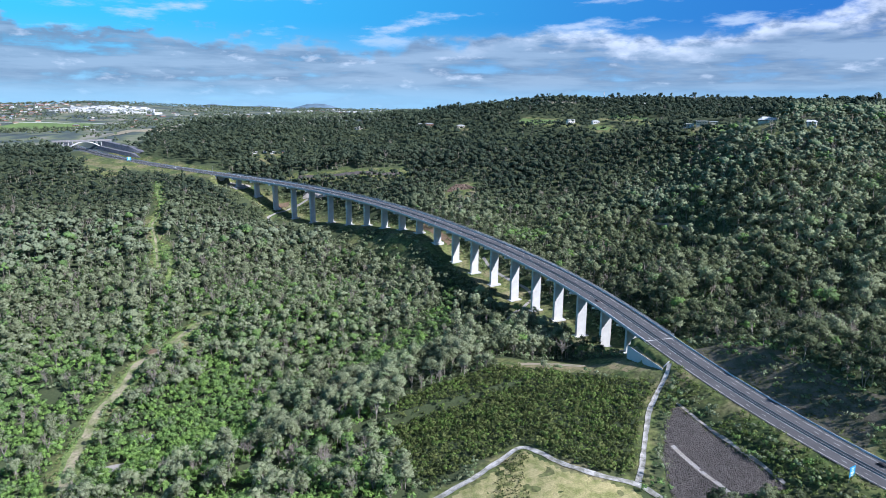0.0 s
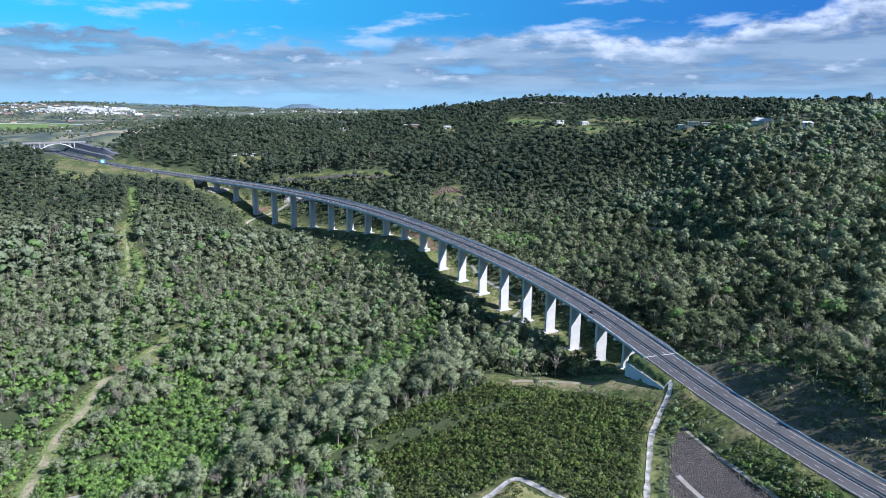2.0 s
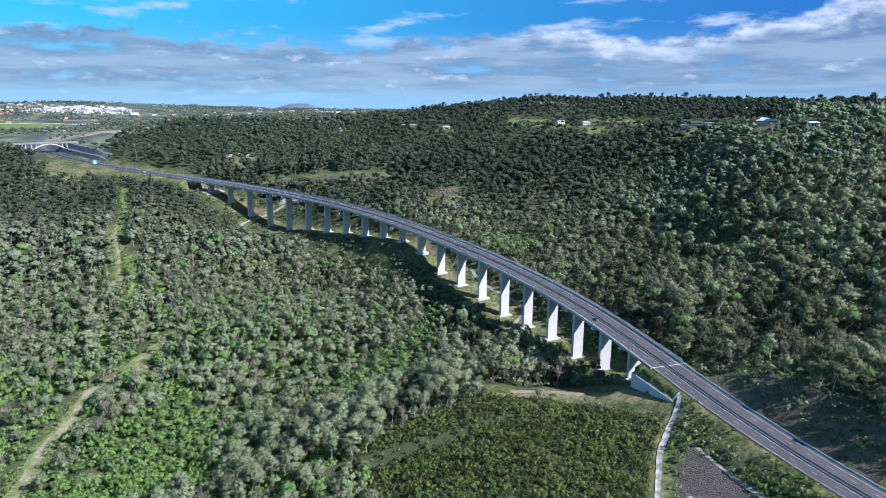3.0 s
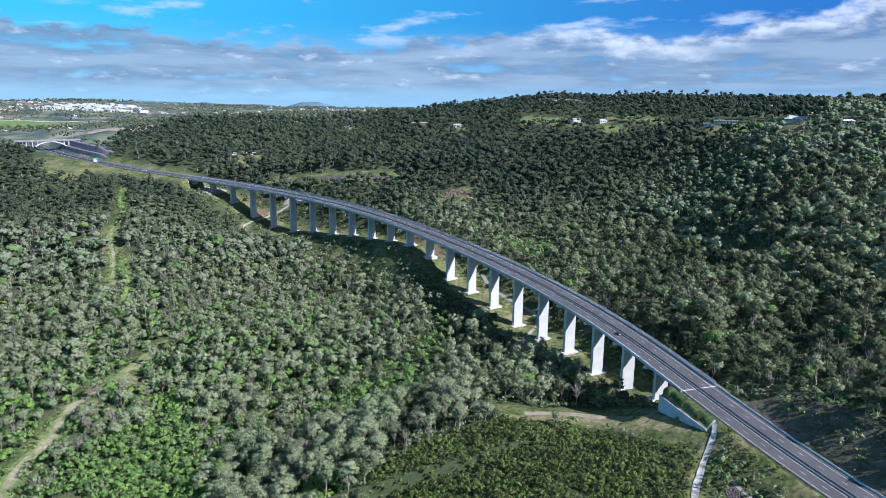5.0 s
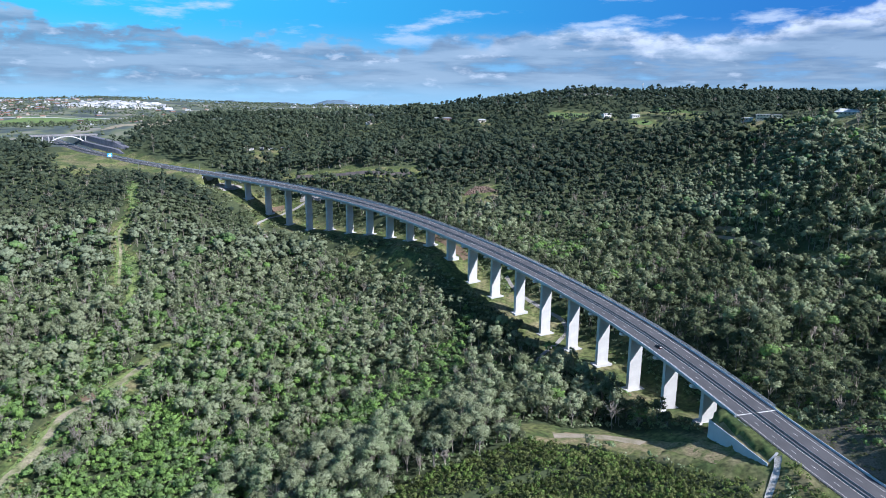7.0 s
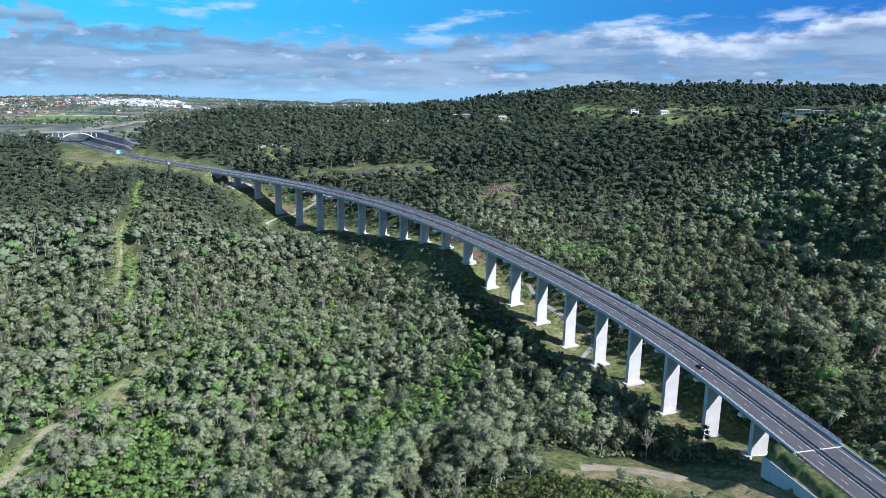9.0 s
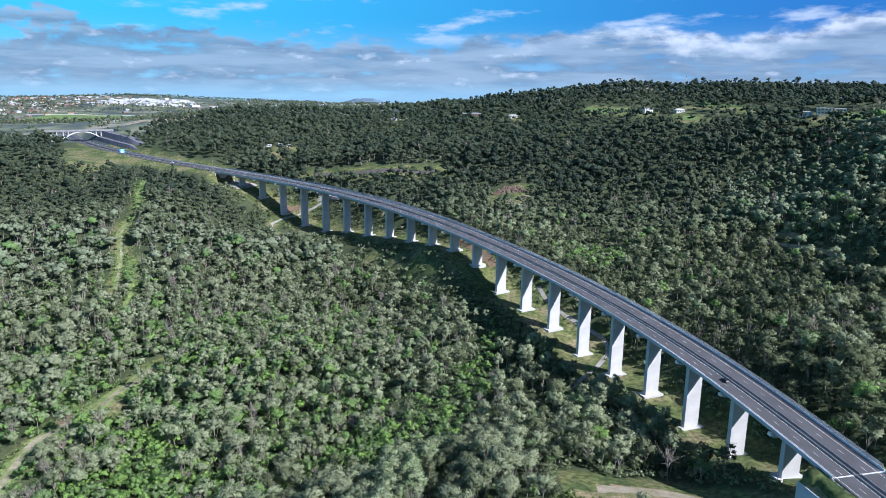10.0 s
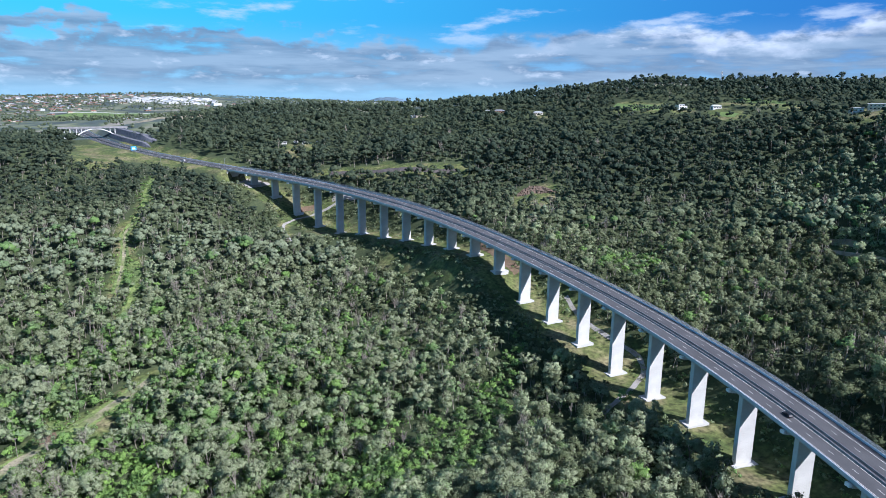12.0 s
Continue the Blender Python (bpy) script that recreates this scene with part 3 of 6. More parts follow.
ribbon("drainage_channel", DRAIN, 3.6, M_DRAIN, "pale stony drainage channel along the grass field", "channel", seed=3, dish=0.25)
ribbon("drainage_channel", DRAIN_UP, 3.0, M_DRAIN, "pale stony drainage channel climbing to the abutment", "channel", seed=4, dish=0.25)
ribbon("dirt_track", VALLEY_TRACK, 2.8, M_GRAVEL, "pale gravel track passing under the viaduct", "track", seed=5)
ribbon("earth_bench", [(124, 459), (145, 456), (160, 450), (172, 436)], 9.0, M_DIRT, "bare tan earth bench below the abutment", "bare ground", seed=11)
ribbon("bare_ground", [(-172, 428), (-163, 432), (-152, 430)], 9.0, M_GRAVEL, "grey bare ground in a small clearing", "bare ground", seed=13)
ribbon("bare_ground", [(-168, 468), (-157, 472), (-148, 469)], 8.0, M_GRAVEL, "grey bare patch in the wet scrub", "bare ground", seed=14)
ribbon("bare_ground", [(-188, 585), (-182, 588), (-177, 592)], 11.0, M_RED, "brown bare soil where two tracks meet", "bare ground", lift=0.2, seed=15)
ribbon("sports_field", [(-1120, 2350), (-1000, 2340), (-850, 2330)], 190.0, M_LAWN, "mown green sports field on the plain", "sports field", lift=0.7, seed=16)
ribbon("plain_road", [(-1180, 2400), (-1020, 2425), (-900, 2418), (-820, 2385), (-760, 2400)], 10.0, M_CONC, "pale road curving past the sports field", "road", lift=1.0, seed=17)
ribbon("bare_ground", [(-500, 1500), (-440, 1490), (-380, 1475)], 70.0, M_DIRT, "bare tan earth on the plain", "bare ground", lift=0.6, seed=18)
M_DRY = material("dry_grass", (0.27, 0.22, 0.125), 0.95, 0.4, 0.15, 0.9, 0.4, tint=(0.14, 0.15, 0.06))
ribbon("dry_grass_bench", [(130, 457), (158, 449), (172, 432), (184, 412), (194, 394)], 17.0, M_DRY, "dry tan grass bench below the wing wall", "grass", lift=0.1, seed=19)


ribbon("spill_slope", [tuple(road(LAST - q, 12.4)[:2]) for q in (46, 30, 16, 4)], 34.0, M_GRAVEL, "pale rocky spill slope under the viaduct's far end", "slope", lift=0.3, seed=41)
ribbon("bare_ground", [(-112, 1004), (-103, 1010), (-92, 1012)], 9.0, M_RED, "red-brown bare earth beside a pier", "bare ground", lift=0.3, seed=42)
ribbon("bare_ground", [(118, 752), (108, 772), (98, 795), (88, 815)], 10.0, M_RED, "red-brown bare earth bank beside the piers", "bare ground", lift=0.3, seed=43)
ribbon("bare_ground", [(-75, 1018), (-45, 1013), (-15, 1002)], 12.0, M_GRAVEL, "pale gravel clearing behind the piers", "bare ground", lift=0.3, seed=44)
ribbon("bare_ground", [(364, 757), (374, 738), (384, 716)], 9.0, M_DIRT, "bare tan earth on a wooded spur", "bare ground", lift=0.3, seed=45)
ribbon("bare_ground", [(424, 610), (436, 592), (450, 570)], 12.0, M_DIRT, "bare tan earth and dry grass on the hillside", "bare ground", lift=0.3, seed=46)


ribbon("dry_grass_bench", [(112, 452), (130, 449), (150, 443), (164, 428)], 12.0, M_DRY, "dry tan grass above the planted shrubs", "grass", lift=0.08, seed=48)


def sheet_patch(name, outline, line, mat, label, category, rough):
    """A patch of ground cover inside an outline, kept off a line, with an uneven top."""
    px, py = [q[0] for q in outline], [q[1] for q in outline]
    fx, fy = np.meshgrid(np.arange(min(px), max(px) + 2, 2.0), np.arange(min(py), max(py) + 2, 2.0))
    okk = (inside(fx.ravel(), fy.ravel(), outline) & (to_line(fx.ravel(), fy.ravel(), line) > 2.0)).reshape(fx.shape)
    z = sheet_z(fx.ravel(), fy.ravel()) + 0.12 + rough * value_noise(fx.ravel(), fy.ravel(), 5, 71)
    nxx = fx.shape[1]
    F = [(j * nxx + i, j * nxx + i + 1, (j + 1) * nxx + i + 1, (j + 1) * nxx + i) for j in range(fx.shape[0] - 1) for i in range(nxx - 1)
         if okk[j, i] and okk[j, i + 1] and okk[j + 1, i] and okk[j + 1, i + 1]]
    ob = mesh_object(name, np.stack([fx.ravel(), fy.ravel(), z], 1), F, mat, smooth=True)
    tagged(ob, label, category, kind="structure")


M_STRAW = material("long_dry_grass", (0.36, 0.32, 0.155), 0.95, 0.35, 0.18, 1.3, 0.6, tint=(0.20, 0.21, 0.075))
sheet_patch("dry_grass_field", FIELD, DRAIN, M_STRAW, "pale yellow long dry grass inside the drain's bend", "grass", 0.25)
sheet_patch("stone_bed", ROCKFILL, DRAIN_UP, M_ROCK, "dark gravel bed of the stone-faced embankment", "gravel", 0.05)
ribbon("planted_bank", [tuple(road(q, 39)[:2]) for q in (-215, -180, -140, -100, -80)], 27.0, M_BANK, "dark mulched bank with sparse tufts beside the road", "bank", lift=0.2, seed=47)
for _line, _w, _n in (([(322, 1238), (350, 1208), (382, 1186)], 26.0, 21), ([(488, 1190), (512, 1165), (532, 1112)], 40.0, 22), ([(545, 945), (565, 928), (592, 905)], 44.0, 23), ([(420, 1092), (440, 1074)], 16.0, 25)):
    ribbon("lawn", _line, _w, M_LAWN, "bright green mown lawn on the ridge", "lawn", lift=0.25, seed=_n)
ribbon("kerb_drain", [(199, 381), (204, 378), (210, 383)], 1.2, M_CONC, "white concrete drain at the wing wall", "drain", lift=0.3, seed=12)
ribbon("dirt_track", BRIDGE_TRACK, 3.4, M_GRAVEL, "pale gravel track winding below the viaduct", "track", seed=10)
ribbon("side_road", SIDE_ROAD, 9.0, M_ROCK, "dark gravel side road behind the viaduct", "track", seed=9)
ribbon("dirt_track", RIDGE_TRACK, 4.0, M_DIRT, "bare dirt track along the wooded hillside", "track", seed=6)

# ---- road and viaduct ----
v, f = sweep([(0.5, 0), (24.3, 0), (24.3, -0.25), (0.5, -0.25)], stations(-320, 1250, 6))
road_ob = mesh_object("road", v, f, M_ASPH)
tagged(road_ob, "dark grey asphalt dual carriageway with white lines", "road", kind="structure")

def along(name, off, width, a, b, mat, parent, label="", up=0.012):
    v, f = sweep([(off - width / 2, up), (off + width / 2, up)], stations(a, b, 6), closed=False)
    return mesh_object(name, v, [q[::-1] for q in f], mat, parent, label)


for _off in (1.9, 9.35, 13.75, 21.3):
    along("edge_line", _off, 0.18, -318, 1240, M_LINE, road_ob, "solid white edge line")


def placed(me, name, parent, s, off, up=0.0, turn=0.0):
    """A shared mesh set upright at a station of the road."""
    p = road(s, off, up)
    ob = new(name, me)
    ob.parent = parent
    ob.matrix_basis = pose(*p, 0, 0, math.degrees(float(np.interp(s, _s, _h))) + turn)
    return ob


def box_bm(bm, x0, x1, y0, y1, z0, z1):
    g = bmesh.ops.create_cube(bm, size=1)
    for v in g["verts"]:
        v.co = Vector((x0 + (v.co.x + 0.5) * (x1 - x0), y0 + (v.co.y + 0.5) * (y1 - y0), z0 + (v.co.z + 0.5) * (z1 - z0)))
    return g["verts"]


def bm_mesh(name, bm, mats):
    me = bpy.data.meshes.new(name)
    bm.to_mesh(me)
    bm.free()
    for m in mats if isinstance(mats, (list, tuple)) else [mats]:
        me.materials.append(m)
    return me


def part(name, bm, mat, parent, label=""):
    ob = new(name, bm_mesh(name, bm, mat))
    ob.parent = parent
    if label:
        tagged(ob, label)
    return ob


viaduct = new("viaduct")
tagged(viaduct, "long curved concrete girder viaduct on tall blade piers", "bridge")
SHAFT_W, SHAFT_T = 9.4, 2.7


def span(k):
    """One span: deck slab with its girders, two parapets and the median barriers."""
    a, b = FIRST + SPAN * k + 0.03, FIRST + SPAN * (k + 1) - 0.03
    st = stations(a, b, 6)
    sp = new("span")
    sp.parent = viaduct
    v, f = sweep([(0.1, -0.26), (24.7, -0.26), (24.7, -0.62), (24.0, -0.72), (0.8, -0.72), (0.1, -0.62)], st)
    mesh_object("deck_slab", v, f, M_GIRD, sp)
    for j in range(9):
        c = 1.75 + j * 2.6625
        v, f = sweep([(c - 0.95, -0.73), (c + 0.95, -0.73), (c + 0.45, -2.25), (c - 0.45, -2.25)], stations(a + 0.3, b - 0.3, 9))
        mesh_object("girder", v, f, M_GIRD, sp)
    v, f = sweep([(0.0, 0.78), (0.36, 0.78), (0.42, 0.35), (0.55, 0.0), (0.55, -0.25), (0.09, -0.25), (0.09, -0.70), (0.0, -0.70)], st)
    mesh_object("parapet", v, f, M_PARA, sp, "pale blue-grey concrete parapet")
    v, f = sweep([(24.8, 0.82), (24.44, 0.82), (24.38, 0.35), (24.25, 0.0), (24.25, -0.25), (24.71, -0.25), (24.71, -0.70), (24.8, -0.70)][::-1], st)
    mesh_object("parapet", v, f, M_PARA, sp, "pale blue-grey concrete parapet")
    for c in (10.25, 12.85):
        v, f = sweep([(c - 0.26, 0.004), (c + 0.26, 0.004), (c + 0.12, 0.4), (c + 0.09, 0.8), (c - 0.09, 0.8), (c - 0.12, 0.4)][::-1], st)
        mesh_object("median_barrier", v, f, M_GREYC, sp, "concrete median barrier")
    v, f = sweep([(0.14, 1.05), (0.22, 1.05), (0.22, 1.13), (0.14, 1.13)], st)
    mesh_object("rail", v, f, M_STEEL, sp, "galvanised top rail")


M_PARA = material("parapet_concrete", (0.47, 0.52, 0.58), 0.65, 0.06, 0.15, 2.5, 0.05, tint=(0.40, 0.45, 0.51))
for k in range(N_SPANS):
    span(k)


def chamfer_box(bm, w, t, z0, z1, c):
    """An upright block with cut corners."""
    o = [(-w / 2 + c, -t / 2), (w / 2 - c, -t / 2), (w / 2, -t / 2 + c), (w / 2, t / 2 - c), (w / 2 - c, t / 2), (-w / 2 + c, t / 2), (-w / 2, t / 2 - c), (-w / 2, -t / 2 + c)]
    lo = [bm.verts.new((x, y, z0)) for x, y in o]
    hi = [bm.verts.new((x, y, z1)) for x, y in o]
    bm.faces.new(lo[::-1])
    bm.faces.new(hi)
    for i in range(8):
        j = (i + 1) % 8
        bm.faces.new((lo[i], lo[j], hi[j], hi[i]))


def pier_at(k):
    """A blade pier in poured lifts on a footing, under a tapered crosshead with bearing plinths."""
    s, base = FIRST + SPAN * k, PIER_BASE[k - 1]
    c, h = road(s, WIDTH / 2), math.degrees(float(np.interp(s, _s, _h)))
    H = c[2] - base - 2.45
    pier = new("pier")
    pier.parent = viaduct
    pier.matrix_basis = pose(c[0], c[1], base, 0, 0, h)
    head = 2.3
    z, lift = -3.0, 4.2
    n = 0
    while z < H - head - 0.01:
        top = min((n + 1) * lift, H - head)
        bm = bmesh.new()
        chamfer_box(bm, SHAFT_W, SHAFT_T, z, top - 0.025, 0.12)
        if top < H - head:
            chamfer_box(bm, SHAFT_W - 0.05, SHAFT_T - 0.05, top - 0.025, top, 0.12)
        part("shaft_lift", bm, M_CONC, pier)
        z, n = top, n + 1
    bm = bmesh.new()
    o = [(-SHAFT_W / 2 - 0.02, H - head), (SHAFT_W / 2 + 0.02, H - head), (11.9, H - 1.1), (11.9, H), (-11.9, H), (-11.9, H - 1.1)]
    fr = [bm.verts.new((x, -1.45, z)) for x, z in o]
    bk = [bm.verts.new((x, 1.45, z)) for x, z in o]
    bm.faces.new(fr)
    bm.faces.new(bk[::-1])
    for i in range(6):
        j = (i + 1) % 6
        bm.faces.new((fr[j], fr[i], bk[i], bk[j]))
    part("crosshead", bm, M_CONC, pier, "tapered concrete crosshead")
    for x in (-12.4, 12.4):
        bm = bmesh.new()
        box_bm(bm, x - 0.6, x + 0.6, -1.1, 1.1, H - 0.9, H + 0.55)
        part("end_block", bm, M_WHITE, pier, "white end block of the crosshead")
    bm = bmesh.new()
    chamfer_box(bm, SHAFT_W + 4.6, SHAFT_T + 5.0, -4.0, 0.75, 0.15)
    part("footing", bm, M_CONC, pier, "square concrete footing")


M_WHITE = material("white_paint", (0.75, 0.75, 0.74), 0.6, 0.05, 0.5, 4, 0.0, tint=(0.66, 0.66, 0.65))
for k in range(1, N_SPANS):
    pier_at(k)


def abutments():
    for s0, way, label in ((FIRST, -1, "concrete abutment with a grey wing wall at the near bank"), (LAST, 1, "concrete abutment at the far bank")):
        ab = tagged(new("abutment"), label, "abutment")
        v, f = sweep([(0.0, -0.27), (24.8, -0.27), (24.8, -7.5), (0.0, -7.5)], [s0 - 0.6 if way < 0 else s0 + 0.02, s0 - 0.02 if way < 0 else s0 + 0.6])
        mesh_object("back_wall", v, f, M_CONC, ab)
        v, f = sweep([(-0.6, -2.4), (25.4, -2.4), (25.4, -9.5), (-0.6, -9.5)], [s0 + 0.1, s0 + 2.2] if way < 0 else [s0 - 2.2, s0 - 0.1])
        mesh_object("bearing_seat", v, f, M_CONC, ab)
        for off in (-0.5, 25.0):
            v, f = sweep([(off, -0.3), (off + 0.3, -0.3), (off + 0.3, -5), (off, -5)], [s0 - 9, s0 + 0.3] if way < 0 else [s0 - 0.3, s0 + 9])
            mesh_object("side_wall", v, f, M_PARA, ab)


abutments()


def wing_wall():
    """The long sloped retaining wall of blue-grey panels below the near abutment, with its kerb drain."""
    wall = tagged(new("wing_wall"), "sloping blue-grey panelled retaining wall beside the abutment", "retaining wall")
    n, off = 10, -8.4
    sa = np.linspace(-55, -96, n + 1)
    top = np.interp(sa, [-96, -55], [-21.0, -20.0])
    for i in range(n):
        a, b = road(sa[i], off)[:2], road(sa[i + 1] + 0.06, off)[:2]
        a2, b2 = road(sa[i], off + 0.35)[:2], road(sa[i + 1] + 0.06, off + 0.35)[:2]
        lo = -33.0
        V = [(*a, lo), (*b, lo), (*b, top[i + 1]), (*a, top[i]), (*a2, lo), (*b2, lo), (*b2, top[i + 1]), (*a2, top[i])]
        F = [(3, 2, 1, 0), (4, 5, 6, 7), (1, 5, 4, 0), (2, 6, 5, 1), (3, 7, 6, 2), (0, 4, 7, 3)]
        mesh_object("panel", V, F, M_PARA, wall)
    # earth filled in behind the wall's top
    for i in range(n):
        a, b = road(sa[i], off + 0.36), road(sa[i + 1], off + 0.36)
        c, d = road(sa[i + 1], off + 4.6), road(sa[i], off + 4.6)
        za, zb = top[i] - 0.15, top[i + 1] - 0.15
        V = [(a[0], a[1], za), (b[0], b[1], zb), (c[0], c[1], min(c[2] - 3.2, zb + 2.2)), (d[0], d[1], min(d[2] - 3.2, za + 2.2))]
        V += [(v[0], v[1], -34.0) for v in V]
        mesh_object("earth_fill", V, [(0, 1, 2, 3), (3, 2, 6, 7), (1, 0, 4, 5), (7, 6, 5, 4), (2, 1, 5, 6), (0, 3, 7, 4)], M_DRY, wall, "dry weedy earth behind the wall")
    a, b = road(-54.7, off)[:2], road(-54.7, 6)[:2]
    a2, b2 = road(-55.0, off)[:2], road(-55.0, 6)[:2]
    V = [(*a, -36), (*b, -36), (*b, -20), (*a, -20), (*a2, -36), (*b2, -36), (*b2, -20), (*a2, -20)]
    mesh_object("end_panel", V, [(0, 1, 2, 3), (7, 6, 5, 4), (0, 4, 5, 1), (1, 5, 6, 2), (2, 6, 7, 3), (3, 7, 4, 0)], M_CONC, wall)


wing_wall()


def lane_dashes():
    bm = bmesh.new()
    vs = [bm.verts.new(p) for p in ((-0.08, -1.6, 0), (0.08, -1.6, 0), (0.08, 1.6, 0), (-0.08, 1.6, 0))]
    bm.faces.new(vs)
    me = bm_mesh("lane_dash", bm, M_LINE)
    for off in (5.6, 17.5):
        s = -312.0
        while s < 1000:
            ob = placed(me, "lane_dash", road_ob, s, off, 0.012)
            g = math.degrees(math.atan(float(np.interp(s, _kn, GRADE)) / 100))
            ob.matrix_basis = ob.matrix_basis @ pose(0, 0, 0, g, 0, 0)
            s += 12.0


lane_dashes()


def screens():
    """Posts of the left rail and of the tall right-hand screen, with the screen's sheets."""
    bm = bmesh.new()
    box_bm(bm, -0.04, 0.04, -0.05, 0.05, 0.78, 1.06)
    low = bm_mesh("rail_post", bm, M_STEEL)
    bm = bmesh.new()
    box_bm(bm, -0.07, 0.07, -0.09, 0.09, 0.8, 2.75)
    tall = bm_mesh("screen_post", bm, M_STEEL)
    bm = bmesh.new()
    ys = [-0.92] + [-0.86 + 0.215 * j + d for j in range(9) for d in (-0.045, 0.045)] + [0.92]
    zs = [0.92, 1.02, 2.55, 2.66]
    grid = {}

    def corner(x, i, k):
        if (x, i, k) not in grid:
            grid[x, i, k] = bm.verts.new((x, ys[i], zs[k]))
        return grid[x, i, k]

    def solid(i, k):
        return 0 <= i < len(ys) - 1 and 0 <= k < 3 and (k != 1 or i % 2 == 1)

    for i in range(len(ys) - 1):
        for k in range(3):
            if not solid(i, k):
                continue
            ring = ((i, k), (i + 1, k), (i + 1, k + 1), (i, k + 1))
            bm.faces.new([corner(0.025, *q) for q in ring])
            bm.faces.new([corner(-0.025, *q) for q in reversed(ring)])
            for (di, dk), p, q in (((0, -1), ring[0], ring[1]), ((1, 0), ring[1], ring[2]),
                                   ((0, 1), ring[2], ring[3]), ((-1, 0), ring[3], ring[0])):
                if not solid(i + di, k + dk):
                    bm.faces.new([corner(-0.025, *p), corner(-0.025, *q), corner(0.025, *q), corner(0.025, *p)])
    sheet = bm_mesh("screen_sheet", bm, M_MESH)
    fence = tagged(new("safety_screen"), "tall grey steel safety screen along the viaduct", "screen")
    rail = tagged(new("guard_rail_posts"), "short steel posts carrying the parapet's top rail", "railing")
    for i in range(150):
        placed(low, "rail_post", rail, FIRST + 1 + 2.4 * i, 0.18)
        placed(tall, "screen_post", fence, FIRST + 1 + 2.0 * i, 24.6)
        placed(sheet, "screen_sheet", fence, FIRST + 2 + 2.0 * i, 24.6)
    V, F = [], []
    for me, off, s, step in ((tall, 24.6, FIRST + 301, 2.0), (sheet, 24.6, FIRST + 302, 2.0)):
        while s < LAST:
            p, h = road(s, off), float(np.interp(s, _s, _h))
            m = pose(*p, 0, 0, math.degrees(h))
            b = len(V)
            V += [tuple(m @ v.co) for v in me.vertices]
            F += [tuple(b + i for i in q.vertices) for q in me.polygons]
            s += step
    rest = mesh_object("far_screen", V, F, M_STEEL, fence)
    tagged(rest, kind="stuff")


M_MESH = material("screen_mesh", (0.46, 0.47, 0.48), 0.5, 0.1, 0.8, 6, 0.0, metal=0.2)
screens()


def road_barriers():
    """Concrete and steel barriers of the open road at both ends of the viaduct."""
    for a, b, where in ((-318, FIRST - 0.7, "near"), (LAST + 0.7, 1240, "far")):
        st = stations(a, b, 6)
        for c in (10.25, 12.85):
            v, f = sweep([(c - 0.26, 0.004), (c + 0.26, 0.004), (c + 0.12, 0.4), (c + 0.09, 0.8), (c - 0.09, 0.8), (c - 0.12, 0.4)][::-1], st)
            tagged(mesh_object("median_barrier", v, f, M_GREYC), "long concrete median barrier between the carriageways", "barrier")
        v, f = sweep([(24.0, 0.004), (24.55, 0.004), (24.45, 0.4), (24.4, 0.95), (24.15, 0.95), (24.12, 0.4)][::-1], st)
        tagged(mesh_object("edge_barrier", v, f, M_PARA), "concrete edge barrier along the road", "barrier")
        g = tagged(new("guard_rail"), "galvanised steel guard rail along the road edge", "guard rail")
        v, f = sweep([(0.30, 0.45), (0.36, 0.5), (0.30, 0.6), (0.36, 0.7), (0.30, 0.76), (0.26, 0.76), (0.26, 0.45)][::-1], st)
        mesh_object("rail_beam", v, f, M_STEEL, g)
        bm = bmesh.new()
        box_bm(bm, -0.06, 0.06, -0.08, 0.08, -0.9, 0.7)
        me = bm_mesh("rail_post", bm, M_STEEL)
        for s in np.arange(a + 2, min(b, 900), 4.0):
            placed(me, "rail_post", g, s, 0.18)


road_barriers()

# ---- woodland ----
def in_view(x, y):
    """The stretch of country that the valley opens to."""
    return (x > np.minimum(-0.50 * y, 17 - 0.65 * (y - 234)) - 25) & (x < 0.97 * y + 25) & (y > 232)


def horizon_table(px, py, pz):
    """For a point over the valley: how high the land stands, by bearing and distance."""
    az, dist = np.radians(np.arange(-40, 50, 0.75)), np.arange(150.0, 1620.0, 12.0)
    A, D = np.meshgrid(az, dist, indexing="ij")
    z = sheet_z((px + D * np.sin(A)).ravel(), (py + D * np.cos(A)).ravel()).reshape(A.shape)
    return np.maximum.accumulate((z + 7 - pz) / D, axis=1)


OUTLOOKS = [(0.0, 0.0, 150.0), (22.0, 110.0, 141.0), (42.0, 234.0, 124.0)]
OUTLOOK_TABLES = [horizon_table(*p) for p in OUTLOOKS]


def hidden(x, y, tall=21.0):
    """Land that lies behind the hills from everywhere over the valley's mouth."""
    z = sheet_z(x, y)
    out = np.ones(len(x), bool)
    for (px, py, pz), table in zip(OUTLOOKS, OUTLOOK_TABLES):
        a, d = np.arctan2(x - px, y - py), np.hypot(x - px, y - py)
        i = np.clip(((np.degrees(a) + 40) / 0.75).astype(int), 0, table.shape[0] - 1)
        j = np.clip(((d - 150) / 12).astype(int) - 2, 0, table.shape[1] - 1)
        out &= (z + tall - pz) / d < table[i, j]
    return out


MOUTH = (25.0, 120.0)  # the valley's open end: the woods are built finest near it


